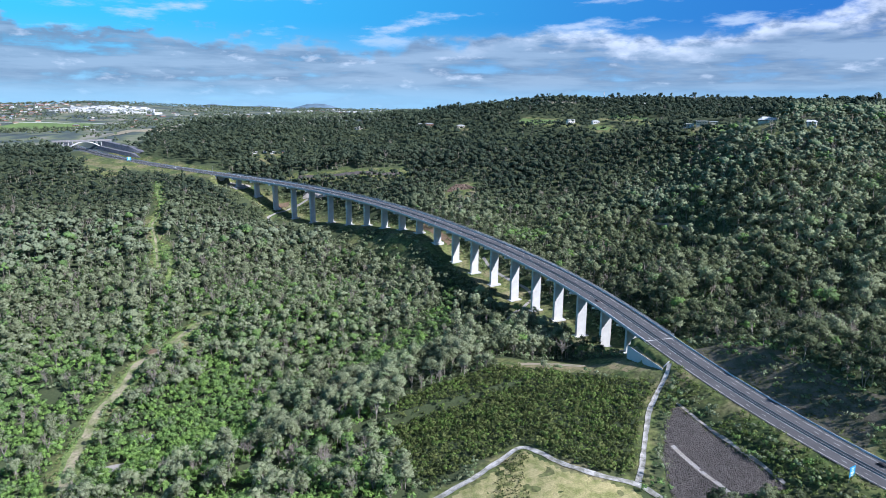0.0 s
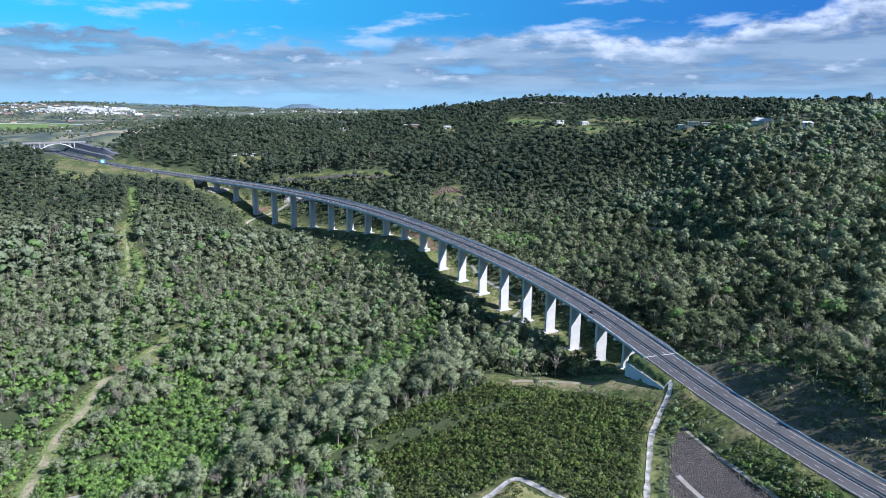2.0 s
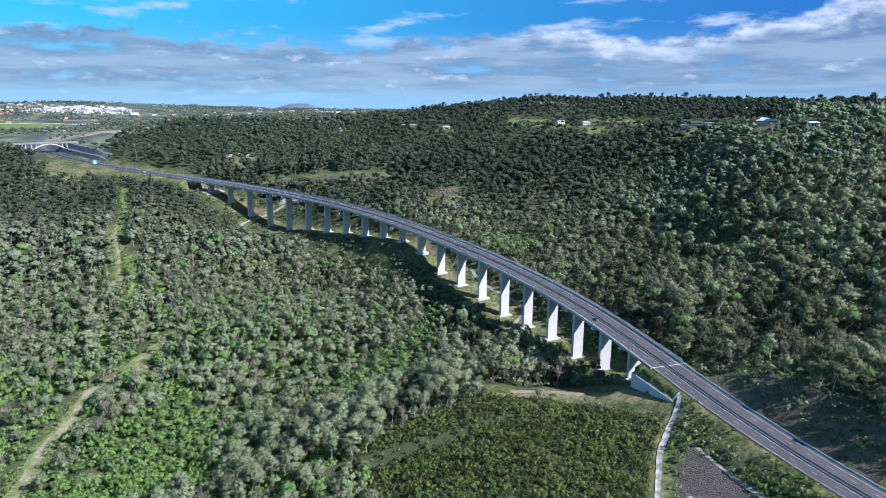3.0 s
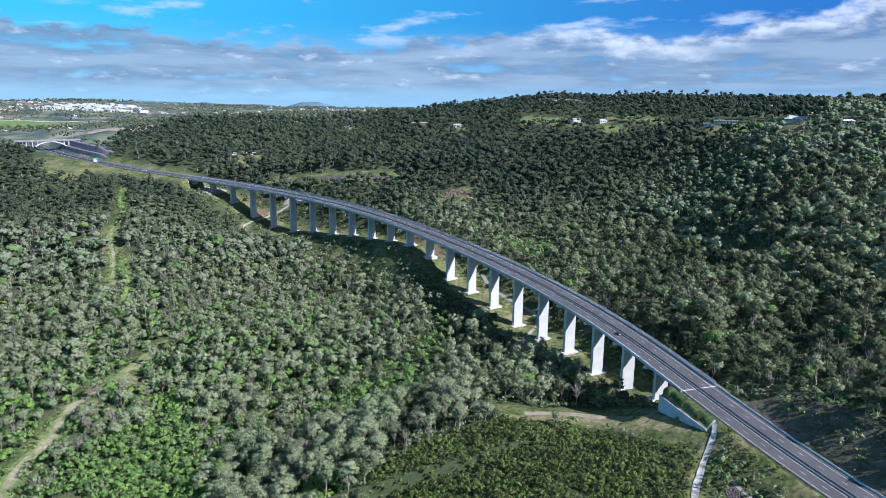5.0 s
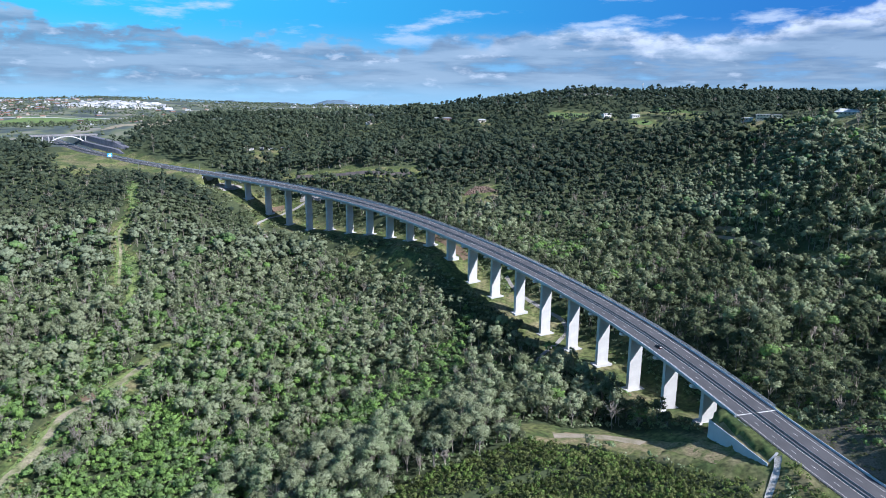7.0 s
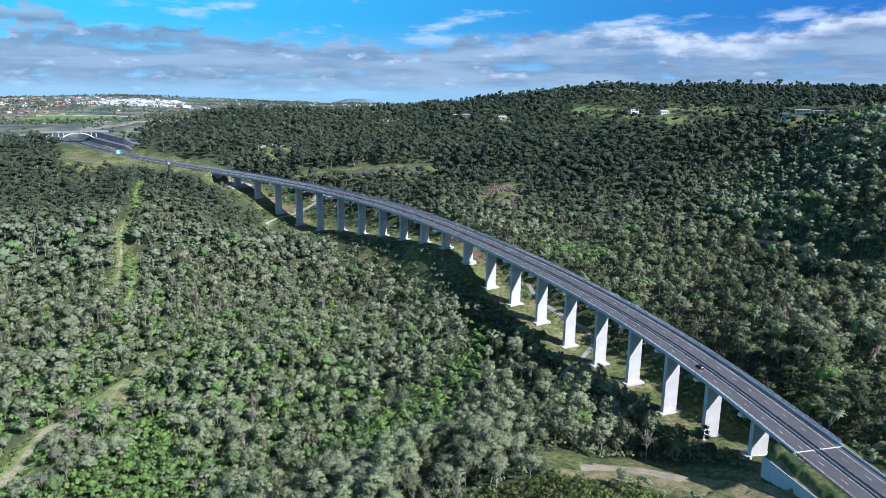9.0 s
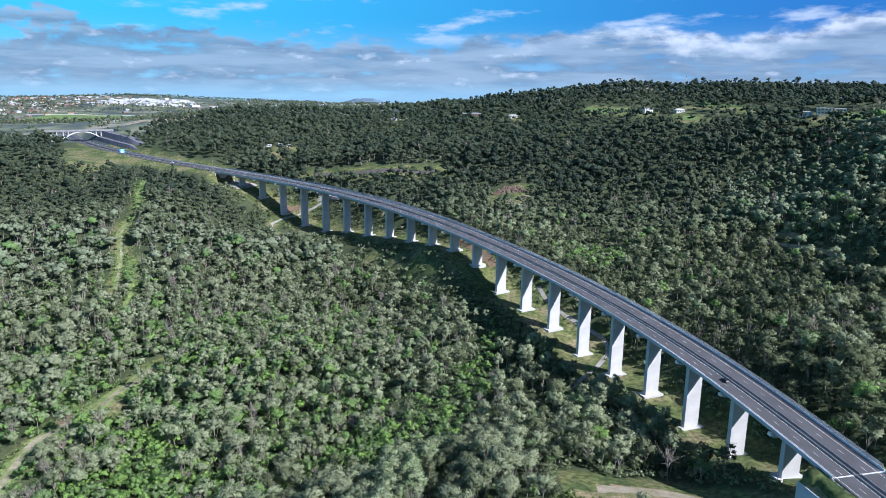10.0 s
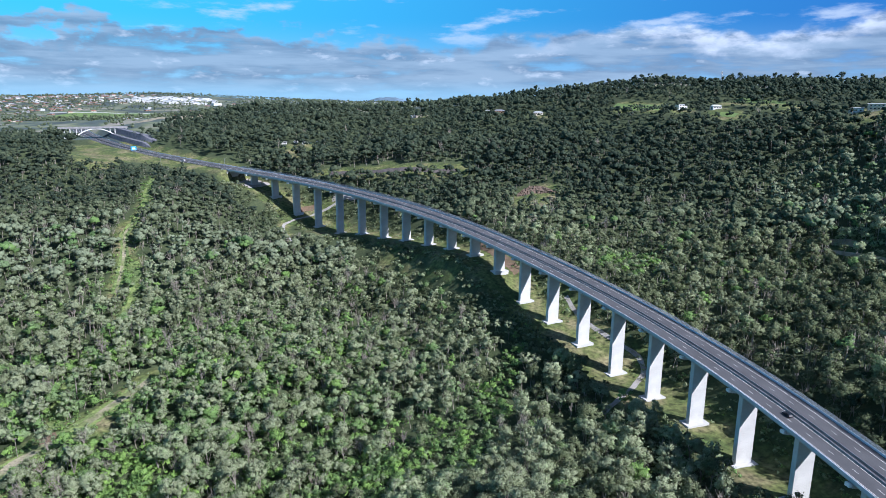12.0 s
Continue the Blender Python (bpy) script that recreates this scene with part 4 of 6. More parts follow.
def limb_mesh(store, p0, p1, r0, r1, sides=3):
    V, T = store
    p0, p1 = np.array(p0, float), np.array(p1, float)
    ax = p1 - p0
    u = np.cross(ax, [0.3, 1, 0.1])
    u /= np.linalg.norm(u)
    w = np.cross(ax, u)
    w /= np.linalg.norm(w)
    ang = np.arange(sides) * 2 * math.pi / sides
    ring = np.cos(ang)[:, None] * u + np.sin(ang)[:, None] * w
    nb = sum(len(a) for a in V)
    V.append(np.concatenate([p0 + ring * r0, p1 + ring * r1]))
    q = []
    for i in range(sides):
        j = (i + 1) % sides
        q += [(i, j, sides + j), (i, sides + j, sides + i)]
    T.append(np.array(q) + nb)


OCT_V = np.array([(1, 0, 0), (-1, 0, 0), (0, 1, 0), (0, -1, 0), (0, 0, 1), (0, 0, -1)], float)
OCT_T = np.array([(0, 2, 4), (2, 1, 4), (1, 3, 4), (3, 0, 4), (2, 0, 5), (1, 2, 5), (3, 1, 5), (0, 3, 5)])


def plant(seed, height, radius, lobes, leaves, size, low=0.45, flat=0.75, limbs=4, sides=3, twigs=0, lobe=(0.32, 0.5), thick=1.0, core=0.74):
    """A plant: leaf clumps of several sizes filling an uneven dome, each a cloud of single blades over a small dense heart,
    on a tapered, forked trunk. Gives crown vertices, triangles, tone and normals, and trunk vertices and triangles."""
    r = np.random.RandomState(seed)
    CV, CT, CN, tone = [], [], [], []
    WV, WT = [], []
    zc, hz = height * (1 + low) / 2, height * (1 - low) / 2
    ph = r.uniform(0, 6.28, 2)
    cents, pos = [], np.zeros((0, 3))
    for i in range(lobes):
        best, gap = None, -1.0
        for _ in range(5):
            d = r.normal(size=3)
            d /= np.linalg.norm(d)
            if d[2] < -0.45:
                d[2] = -d[2]
            a = math.atan2(d[1], d[0])
            q = r.uniform(0.35, 0.74) * (1 + 0.22 * math.sin(a + ph[0]) + 0.16 * math.sin(3 * a + ph[1]))
            c = d * q * np.array([radius, radius, hz * 0.85]) + [0, 0, zc]
            g = np.min(np.linalg.norm(pos - c, axis=1)) if len(pos) else 1.0
            if g > gap:
                best, gap = c, g
        cents.append((*best, radius * r.uniform(*lobe)))
        pos = np.concatenate([pos, best[None]])
    mean = radius * (lobe[0] + lobe[1]) / 2
    nb = 0
    for cx, cy, cz, lr in cents:
        tn = r.uniform(-0.07, 0.07)
        if core:
            turn = np.array(Euler(r.uniform(0, 6.28, 3)).to_matrix())
            v = (OCT_V @ turn.T) * (lr * core * r.uniform(0.8, 1.15, (6, 1))) * [1, 1, flat] + [cx, cy, cz]
            CV.append(v)
            CT.append(OCT_T + nb)
            CN.append(v - [cx, cy, cz] + 0.4 * np.array([cx, cy, cz - zc]))
            tone.append(np.full(6, tn - 0.05))
            nb += 6
        n = max(2, int(leaves * (lr / mean) ** 2 * r.uniform(0.85, 1.15)))
        d = r.normal(size=(n, 3))
        d /= np.linalg.norm(d, axis=1)[:, None]
        d[:, 2] = np.where((d[:, 2] < -0.25) & (r.uniform(size=n) < 0.7), -d[:, 2], d[:, 2])
        p = np.array([cx, cy, cz]) + d * lr * r.uniform(0.7, 1.12, (n, 1)) * [1, 1, flat]
        nrm = 0.75 * d + [0, 0, 0.3] + r.normal(size=(n, 3)) * 0.42
        nrm /= np.linalg.norm(nrm, axis=1)[:, None]
        e1 = np.cross(nrm, r.normal(size=(n, 3)))
        e1 /= np.linalg.norm(e1, axis=1)[:, None]
        e2 = np.cross(nrm, e1)
        sz = size * r.uniform(0.55, 1.25, (n, 1))
        CV.append(np.stack([p + e1 * sz, p - e1 * sz * 0.6 + e2 * sz * 0.7, p - e1 * sz * 0.6 - e2 * sz * 0.7], 1).reshape(-1, 3))
        CT.append(np.arange(n * 3).reshape(-1, 3) + nb)
        out = (p - [0, 0, zc]) / radius
        CN.append(np.repeat(0.7 * d + 0.45 * out + [0, 0, 0.15] + r.normal(size=(n, 3)) * 0.22, 3, axis=0))
        tone.append(np.repeat(tn + r.normal(size=n) * 0.04, 3))
        nb += n * 3
    if limbs < 0:  # bushes and far trees show no wood
        WV, WT = [np.zeros((0, 3))], [np.zeros((0, 3), int)]
    t0 = (height * 0.014 + 0.05) * thick
    mid = np.array((r.uniform(-0.05, 0.05) * height, r.uniform(-0.05, 0.05) * height, height * max(0.15, low - 0.08)))
    if limbs >= 0:
        limb_mesh((WV, WT), (0, 0, -1.5), mid, t0, t0 * 0.7, sides)
    for cx, cy, cz, lr in sorted(cents, key=lambda c: -c[2])[:max(limbs, 0)]:
        elbow = mid + (np.array([cx, cy, cz]) - mid) * 0.55 + r.normal(size=3) * 0.3
        limb_mesh((WV, WT), mid, elbow, t0 * 0.6, t0 * 0.4, sides)
        limb_mesh((WV, WT), elbow, (cx, cy, cz + lr * 0.6), t0 * 0.4, 0.05, sides)
        for _ in range(twigs):
            tip = elbow + r.normal(size=3) * radius * 0.4 + [0, 0, radius * 0.35]
            limb_mesh((WV, WT), elbow, tip, t0 * 0.28, 0.04, sides)
    CV, CT, CN, tone, WV, WT = [np.concatenate(a) for a in (CV, CT, CN, tone, WV, WT)]
    return CV, CT, tone, CN / np.linalg.norm(CN, axis=1)[:, None], WV, WT


def scatter(xs, ys, variants, tones, scales, seed):
    """All the given plants joined into arrays of leaves and wood."""
    r = np.random.RandomState(seed)
    zs = sheet_z(xs, ys)
    pick = r.randint(0, len(variants), len(xs))
    VV, TT, OO, MM, NN, nb = [], [], [], [], [], 0
    for k, (cv, ct, o, cn, wv, wt) in enumerate(variants):
        w = np.nonzero(pick == k)[0]
        if not len(w):
            continue
        v = np.concatenate([cv, wv])
        t = np.concatenate([ct, wt + len(cv)])
        o = np.concatenate([o, np.zeros(len(wv))])
        m = np.r_[np.zeros(len(ct), int), np.ones(len(wt), int)]
        a = r.uniform(0, 2 * math.pi, len(w))
        sc = scales[w]
        hz = sc * r.uniform(0.85, 1.2, len(w))
        lean = r.normal(size=(2, len(w))) * 0.06
        ca, sa = np.cos(a) * sc, np.sin(a) * sc
        X = ca[:, None] * v[None, :, 0] - sa[:, None] * v[None, :, 1] + xs[w][:, None] + lean[0][:, None] * v[None, :, 2]
        Y = sa[:, None] * v[None, :, 0] + ca[:, None] * v[None, :, 1] + ys[w][:, None] + lean[1][:, None] * v[None, :, 2]
        Z = hz[:, None] * v[None, :, 2] + zs[w][:, None]
        VV.append(np.stack([X, Y, Z], -1).reshape(-1, 3))
        TT.append((t[None] + (np.arange(len(w)) * len(v))[:, None, None]).reshape(-1, 3) + nb)
        g = np.concatenate([cn, np.zeros((len(wv), 3))])
        c1, s1 = np.cos(a)[:, None], np.sin(a)[:, None]
        NN.append(np.stack([c1 * g[None, :, 0] - s1 * g[None, :, 1], s1 * g[None, :, 0] + c1 * g[None, :, 1], np.repeat(g[None, :, 2], len(w), 0)], -1).reshape(-1, 3))
        OO.append((o[None] + tones[w][:, None]).ravel())
        MM.append(np.tile(m, len(w)))
        nb += len(w) * len(v)
    return [np.concatenate(q) for q in (VV, TT, OO, MM, NN)]


def jitter_grid(x0, x1, y0, y1, step, seed):
    r = np.random.RandomState(seed)
    X, Y = np.meshgrid(np.arange(x0, x1, step), np.arange(y0, y1, step))
    return X.ravel() + r.uniform(-0.6, 0.6, X.size) * step, Y.ravel() + r.uniform(-0.6, 0.6, X.size) * step


def wet_gully(x, y):
    """Where the moist gullies grow dense bright scrub instead of tall gums: 0 to 1."""
    g = np.exp(-(((x + 110) / 75) ** 2 + ((y - 500) / 90) ** 2)) + np.exp(-(((x + 180) / 60) ** 2 + ((y - 400) / 80) ** 2))
    g += 0.9 * np.exp(-(to_line(x, y, [(60, 560), (95, 640), (115, 700)]) / 20) ** 2) + 0.8 * np.exp(-(((x - 30) / 40) ** 2 + ((y - 545) / 40) ** 2))
    g += 0.7 * np.exp(-(((x - 205) / 40) ** 2 + ((y - 760) / 40) ** 2))
    return g + 0.55 * value_noise(x, y, 55, 14) + 0.2 * value_noise(x, y, 18, 15)


def grow(name, label, x, y, variants, tone, scale, seed, category="trees", leaf=M_LEAF):
    if not len(x):
        return
    V, T, O, Mi, N = scatter(x, y, variants, tone, scale, seed)
    ob = tri_object(name, V, T, [leaf, M_BARK], Mi, O, smooth=True, normals=N)
    tagged(ob, label, category, kind="stuff")


HERO = (-62.0, 98.0, 398.0, 505.0)  # a stretch of wood whose trees stand singly


def forest(r0, r1, step, kinds, seed, where, bushes, sparse=1.0):
    gum, scrub, bare = kinds
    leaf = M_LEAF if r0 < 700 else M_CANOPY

    def spots(st, sd):
        x, y = jitter_grid(-0.62 * r1 - 60, 0.80 * r1 + 80, 232, 120 + r1, st, sd)
        d = np.hypot(x - MOUTH[0], y - MOUTH[1])
        k = in_view(x, y) & (d >= r0) & (d < r1) & (y < 1560)
        x, y = x[k], y[k]
        k = ~hidden(x, y)
        return x[k], y[k]

    x, y = spots(step, seed)
    r = np.random.RandomState(seed + 1)
    d, st = road_near(x, y)
    keep = (openness(x, y) < 0.35) & (to_line(x, y, BENCH) > 21) & (to_line(x, y, DRAIN_UP) > 12) & (d > cleared(st, road_side(x, y, st)) + 4 * value_noise(x, y, 20, 63)) & ~inside(x, y, SHRUBS) & ~((d < np.where(road_side(x, y, st) < 0, 46, np.where(st > -100, 32, 38))) & (st < FIRST + 6))
    x, y = x[keep], y[keep]
    wet = wet_gully(x, y)
    roll = r.uniform(size=len(x))
    hero = (x > HERO[0]) & (x < HERO[1]) & (y > HERO[2]) & (y < HERO[3])
    is_scrub = wet > 0.74
    is_bare = ~is_scrub & (roll < np.where(y > 900, 0.012, np.where((x < 40) & (y > 400), 0.12, 0.05)))
    gap = value_noise(x, y, 17, 24) + 0.5 * value_noise(x, y, 40, 25)
    is_gum = ~is_scrub & ~is_bare & ~hero & ((gap > np.where((x < 25) & (y < 590), -0.22, -0.75)) | (y > 600))
    base = 0.45 + 0.11 * value_noise(x, y, 48, 11) + 0.07 * value_noise(x, y, 19, 13) + 0.07 * r.normal(size=len(x)) - 0.16 * np.clip((x - 80) / 150, 0, 1)
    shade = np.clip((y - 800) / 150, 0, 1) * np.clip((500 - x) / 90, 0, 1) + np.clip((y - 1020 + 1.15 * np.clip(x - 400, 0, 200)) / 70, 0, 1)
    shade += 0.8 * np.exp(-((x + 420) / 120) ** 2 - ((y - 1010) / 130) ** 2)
    shade = np.clip(shade, 0, 1)  # far ridge's cloud shade put into leaf tone, plus a darker grove at left
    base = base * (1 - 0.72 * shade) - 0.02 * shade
    f = 0.6 * np.clip((20 - x) / 150, 0, 1) * (1 - shade)
    # leaf tone lifted on the steep right hillside to stand for sunlight
    base = base * (1 - f) + 0.48 * f + 0.14 * ((x > 365) & (y < 880))
    young = (r.uniform(size=len(x)) < 0.05 + 0.09 * (x < 60)) & (shade < 0.4)
    base = np.where(young, 0.62 + 0.3 * r.uniform(size=len(x)), base)
    size = (0.6 + 0.6 * r.uniform(size=len(x)) ** 1.2) * (1 + 0.2 * value_noise(x, y, 70, 26)) * np.where((y > 1000) & (x > 250), 0.9, 1.0)
    size *= 1 - 0.14 * np.clip((y - 850) / 80, 0, 1) * np.clip((-60 - x) / 60, 0, 1) * (road_side(x, y, road_near(x, y)[1]) < 0)
    k = is_gum
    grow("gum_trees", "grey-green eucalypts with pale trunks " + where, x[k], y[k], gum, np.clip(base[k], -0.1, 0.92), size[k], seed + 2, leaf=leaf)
    k = is_scrub
    grow("gully_trees", "dense bright green scrub trees in a gully " + where, x[k], y[k], scrub, np.clip(0.60 + 0.42 * r.uniform(size=k.sum()) ** 1.3 + 0.1 * value_noise(x[k], y[k], 25, 27), 0, 1), 0.8 * size[k] + 0.15, seed + 3, leaf=leaf)
    k = is_bare
    grow("bare_trees", "leafless grey trees with spreading branches " + where, x[k], y[k], bare, np.full(k.sum(), 0.3), r.uniform(0.7, 1.2, k.sum()), seed + 4)
    if bushes is None:
        return
    # undergrowth between the trunks
    x, y = spots(step * (0.74 if r0 < 300 else 1.0), seed + 5)
    k = (openness(x, y) < 0.75) & ~inside(x, y, SHRUBS) & (value_noise(x, y, 26, 16) + 0.4 * value_noise(x, y, 9, 28) > -1.0)
    x, y = x[k], y[k]
    d0 = np.hypot(x - MOUTH[0], y - MOUTH[1])
    t = np.clip(np.where(d0 < 490, 0.66, 0.52) + 0.2 * value_noise(x, y, 33, 17) + 0.14 * r.normal(size=len(x)) + np.clip(-x / 600, -0.12, 0.16), 0.3, 1.0)
    grow("undergrowth", "green shrubs and vines between the trees " + where, x, y, bushes, np.where((x < 25) & (d0 < 620), np.clip(t + 0.14, 0, 1), t), r.uniform(0.8, 1.9, len(x)) * np.where((x < 25) & (d0 < 620), 1.7, 1.0), seed + 6, "shrubs")


BUSHES = [plant(300 + i, 2.6, 1.9, 3, 7, 0.45, 0.2, 0.85, limbs=-1, lobe=(0.4, 0.6)) for i in range(8)]
FAR_BUSHES = [plant(320 + i, 3.2, 2.6, 2, 6, 0.75, 0.2, limbs=-1, lobe=(0.5, 0.7)) for i in range(6)]


def kinds(seed, n, lobes, leaves, size, limbs, twigs, core=0.74):
    """Gums of several builds, gully trees and leafless trees, all as fine as the distance asks."""
    gum = []
    for i in range(n):
        broad = i % 4
        gum.append(plant(seed + i, (16, 14.5, 18, 12)[broad] + i % 3, (5.6, 6.8, 5.2, 4.6)[broad], lobes + 2 * (broad == 1), leaves, size, (0.32, 0.38, 0.28, 0.2)[broad], limbs=limbs, thick=1.15, core=core))
    gully = [plant(seed + 30 + i, 10, 5.0, max(4, lobes - 3), leaves, size * 0.95, 0.15, 0.85, limbs=1 if limbs > 2 else -1, core=core) for i in range(n // 2)]
    bare = [plant(seed + 50 + i, 16, 5.2, 8, 2, 0.35, 0.4, limbs=7, twigs=twigs, thick=1.25, core=0) for i in range(4)]
    return gum, gully, bare


forest(180, 490, 7.4, kinds(0, 12, 11, 18, 0.57, 5, 5), 21, "on the near slopes", BUSHES)
forest(490, 720, 7.5, kinds(1000, 12, 9, 8, 0.68, 2, 3, 0.8), 26, "beside the viaduct", FAR_BUSHES)
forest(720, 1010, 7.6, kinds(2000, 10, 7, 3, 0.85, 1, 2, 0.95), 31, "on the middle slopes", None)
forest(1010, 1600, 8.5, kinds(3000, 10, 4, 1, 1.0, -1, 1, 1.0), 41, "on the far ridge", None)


def shrubland():
    """The replanted slope beside the near abutment: close, low shrubs, and bushes along the road bank."""
    r = np.random.RandomState(77)
    x, y = jitter_grid(0, 215, 270, 480, 2.75, 78)
    k = inside(x, y, SHRUBS) & (to_line(x, y, DRAIN) > 3.5) & (to_line(x, y, DRAIN_UP) > 3.2) & (value_noise(x, y, 16, 18) > -0.96)
    x, y = x[k], y[k]
    t = np.where(r.uniform(size=len(x)) < 0.55 + 0.4 * value_noise(x, y, 24, 19), np.clip(0.30 + 0.12 * r.normal(size=len(x)), 0, 1), np.clip(0.74 + 0.1 * r.normal(size=len(x)), 0.6, 1))
    grow("shrubs", "dense dark green planted shrubs on the slope", x, y, BUSHES, t, r.uniform(0.6, 1.55, len(x)) * (1 + 0.3 * value_noise(x, y, 11, 29)), 79, "shrubs", leaf=M_SHRUB)
    x, y = jitter_grid(0, 215, 270, 480, 6.2, 87)
    k = inside(x, y, SHRUBS) & (to_line(x, y, DRAIN) > 5) & (to_line(x, y, DRAIN_UP) > 5)
    x, y = x[k], y[k]
    grow("tall_shrubs", "taller dark green wattles among the planted shrubs", x, y, BUSHES, np.clip(0.30 + 0.08 * r.normal(size=len(x)), 0, 0.85), r.uniform(1.0, 1.7, len(x)), 88, "shrubs", leaf=M_SHRUB)
    x, y = jitter_grid(100, 320, 235, 480, 3.0, 84)
    d, st = road_near(x, y)
    k = (d > 14.3) & (d < 47) & (st < FIRST - 4) & ~inside(x, y, ROCKFILL) & (to_line(x, y, DRAIN_UP) > 3.5) & (to_line(x, y, DRAIN) > 4) & (value_noise(x, y, 13, 20) > -0.5) & ~inside(x, y, SHRUBS) & ~inside(x, y, FIELD) & (to_line(x, y, BENCH) > 16)
    x, y = x[k], y[k]
    t = np.clip(0.34 + 0.12 * value_noise(x, y, 18, 22) + 0.07 * r.normal(size=len(x)) + 0.3 * (road_side(x, y, st[k]) < 0), 0, 1)
    grow("bank_shrubs", "scattered green bushes on the road embankment", x, y, BUSHES, t, r.uniform(0.5, 1.3, len(x)) * np.where(road_side(x, y, st[k]) > 0, 0.55, 1.0), 85, "shrubs", leaf=M_SHRUB)
    x, y = jitter_grid(55, 98, 262, 322, 1.9, 95)
    k = inside(x, y, FIELD) & (to_line(x, y, DRAIN) > 3) & (np.abs((x - 78) - 0.25 * (y - 290)) < 9 + 3 * value_noise(x, y, 8, 96))
    grow("field_scrub", "dark low scrub strip in the dry grass field", x[k], y[k], BUSHES, np.clip(0.2 + 0.15 * r.normal(size=k.sum()), 0, 0.6), r.uniform(0.3, 0.65, k.sum()), 97, "shrubs", leaf=M_SHRUB)
    # uneven brush along the edges of the tracks
    for line, gap, n, sd in ((DIRT_TRACK, 4.0, 520, 98), (HILL_TRACK, 2.0, 320, 99), (GREEN_STRIP, 1.5, 420, 100)):
        lx, ly = smooth_line(line)
        j = r.randint(0, len(lx), n)
        x, y = lx[j] + r.normal(size=n) * 6.0, ly[j] + r.normal(size=n) * 6.0
        k = (to_line(x, y, line) > gap + 1.5 * value_noise(x, y, 9, sd)) & (to_line(x, y, line) < 13)
        grow("track_brush", "fresh green brush along the edges of the track", x[k], y[k], BUSHES, np.clip(0.72 + 0.16 * r.normal(size=k.sum()), 0.3, 1), r.uniform(0.35, 1.5, k.sum()), sd, "shrubs")
    # regrowth on the cleared strip beside the tall piers
    x, y = jitter_grid(-260, 170, 560, 1120, 4.6, 101)
    d, st = road_near(x, y)
    sd = road_side(x, y, st)
    k = (d > 17) & (d < cleared(st, sd) + 4) & (st > 130) & (st < LAST - 20) & (openness(x, y) < 1.1) & (value_noise(x, y, 19, 102) > -0.25) & (to_line(x, y, BRIDGE_TRACK) > 4) & (to_line(x, y, VALLEY_TRACK) > 5)
    for cx, cy, cr in CLEARINGS[-12:]:
        k &= np.hypot(x - cx, y - cy) > cr * 0.8
    x, y = x[k], y[k]
    grow("regrowth", "dark green regrowth shrubs beside the piers", x, y, BUSHES, np.clip(0.34 + 0.2 * value_noise(x, y, 14, 103) + 0.1 * r.normal(size=len(x)), 0.1, 0.85), r.uniform(0.6, 2.0, len(x)), 104, "shrubs")
    # low tufts on the grass below the viaduct
    s = r.uniform(FIRST + 8, LAST - 10, 1500)
    off = r.uniform(-16, 42, 1500)
    p = road(s, off)
    k = (value_noise(p[:, 0], p[:, 1], 22, 23) > -0.05) & (np.abs(off - 12.4) > 7)
    p = p[k]
    t = np.clip(0.6 + 0.2 * r.normal(size=len(p)), 0.25, 1)
    grow("grass_clumps", "low green shrubs on the grass below the viaduct", p[:, 0], p[:, 1], BUSHES, t, r.uniform(0.35, 0.9, len(p)), 86, "shrubs")


shrubland()


def hero_trees():
    """Gums that stand singly, each with its trunk and crown."""
    kinds = []
    for i in range(10):
        cv, ct, o, cn, wv, wt = plant(400 + i, 16 + (i % 5), 4.6 + 0.5 * (i % 4), 17, 40, 0.44, 0.34 + 0.04 * (i % 4), limbs=9, sides=5, thick=1.15)
        tree = tagged(new("gum_tree"), ("tall grey-green gum tree with a pale forked trunk" if i % 2 else "broad olive gum tree with thin pale branches"), "tree", "gum trees on the slope")
        tone = np.clip(o + 0.30 + 0.03 * i, 0, 0.62)
        crown = tri_object("crown", cv, ct, [M_LEAF], None, tone, smooth=True, normals=cn)
        trunk = tri_object("trunk", wv, wt, [M_BARK])
        crown.parent = trunk.parent = tree
        kinds.append(tree)
    r = np.random.RandomState(5)
    x, y = jitter_grid(HERO[0], HERO[1], HERO[2], HERO[3], 8.2, 6)
    k = (openness(x, y) < 0.35) & ~inside(x, y, SHRUBS) & (wet_gully(x, y) < 0.74)
    x, y = x[k], y[k]
    z = sheet_z(x, y)
    for i in range(len(x)):
        m = pose(x[i], y[i], z[i], r.normal() * 3, r.normal() * 3, r.uniform(0, 360))
        if i < len(kinds):
            kinds[i].matrix_basis = m @ Matrix.Diagonal((*[r.uniform(0.7, 1.25)] * 3, 1))
        else:
            src = kinds[i % len(kinds)]
            f = r.uniform(0.7, 1.25) / src.scale[0]
            copy_thing(src, m @ Matrix.Diagonal((f, f, f, 1)))


hero_trees()

# ---- buildings and far things ----
M_ROOFS = [material("roof_" + n, c, 0.5, 0.08, 0.4, 3, 0.0, tint=tuple(v * 0.85 for v in c)) for n, c in
           (("white", (0.62, 0.63, 0.64)), ("pale", (0.46, 0.48, 0.5)), ("grey", (0.25, 0.27, 0.3)), ("tile", (0.3, 0.13, 0.08)), ("sky_blue", (0.42, 0.6, 0.72)))]
M_WALLS = [material("wall_" + n, c, 0.8, 0.06, 0.6, 4, 0.05) for n, c in (("cream", (0.62, 0.57, 0.47)), ("white", (0.72, 0.72, 0.7)), ("brick", (0.33, 0.2, 0.15)))]
M_GLASS = material("window_glass", (0.03, 0.04, 0.05), 0.08, 0.05, 1, 4, 0.0, spec=0.7)


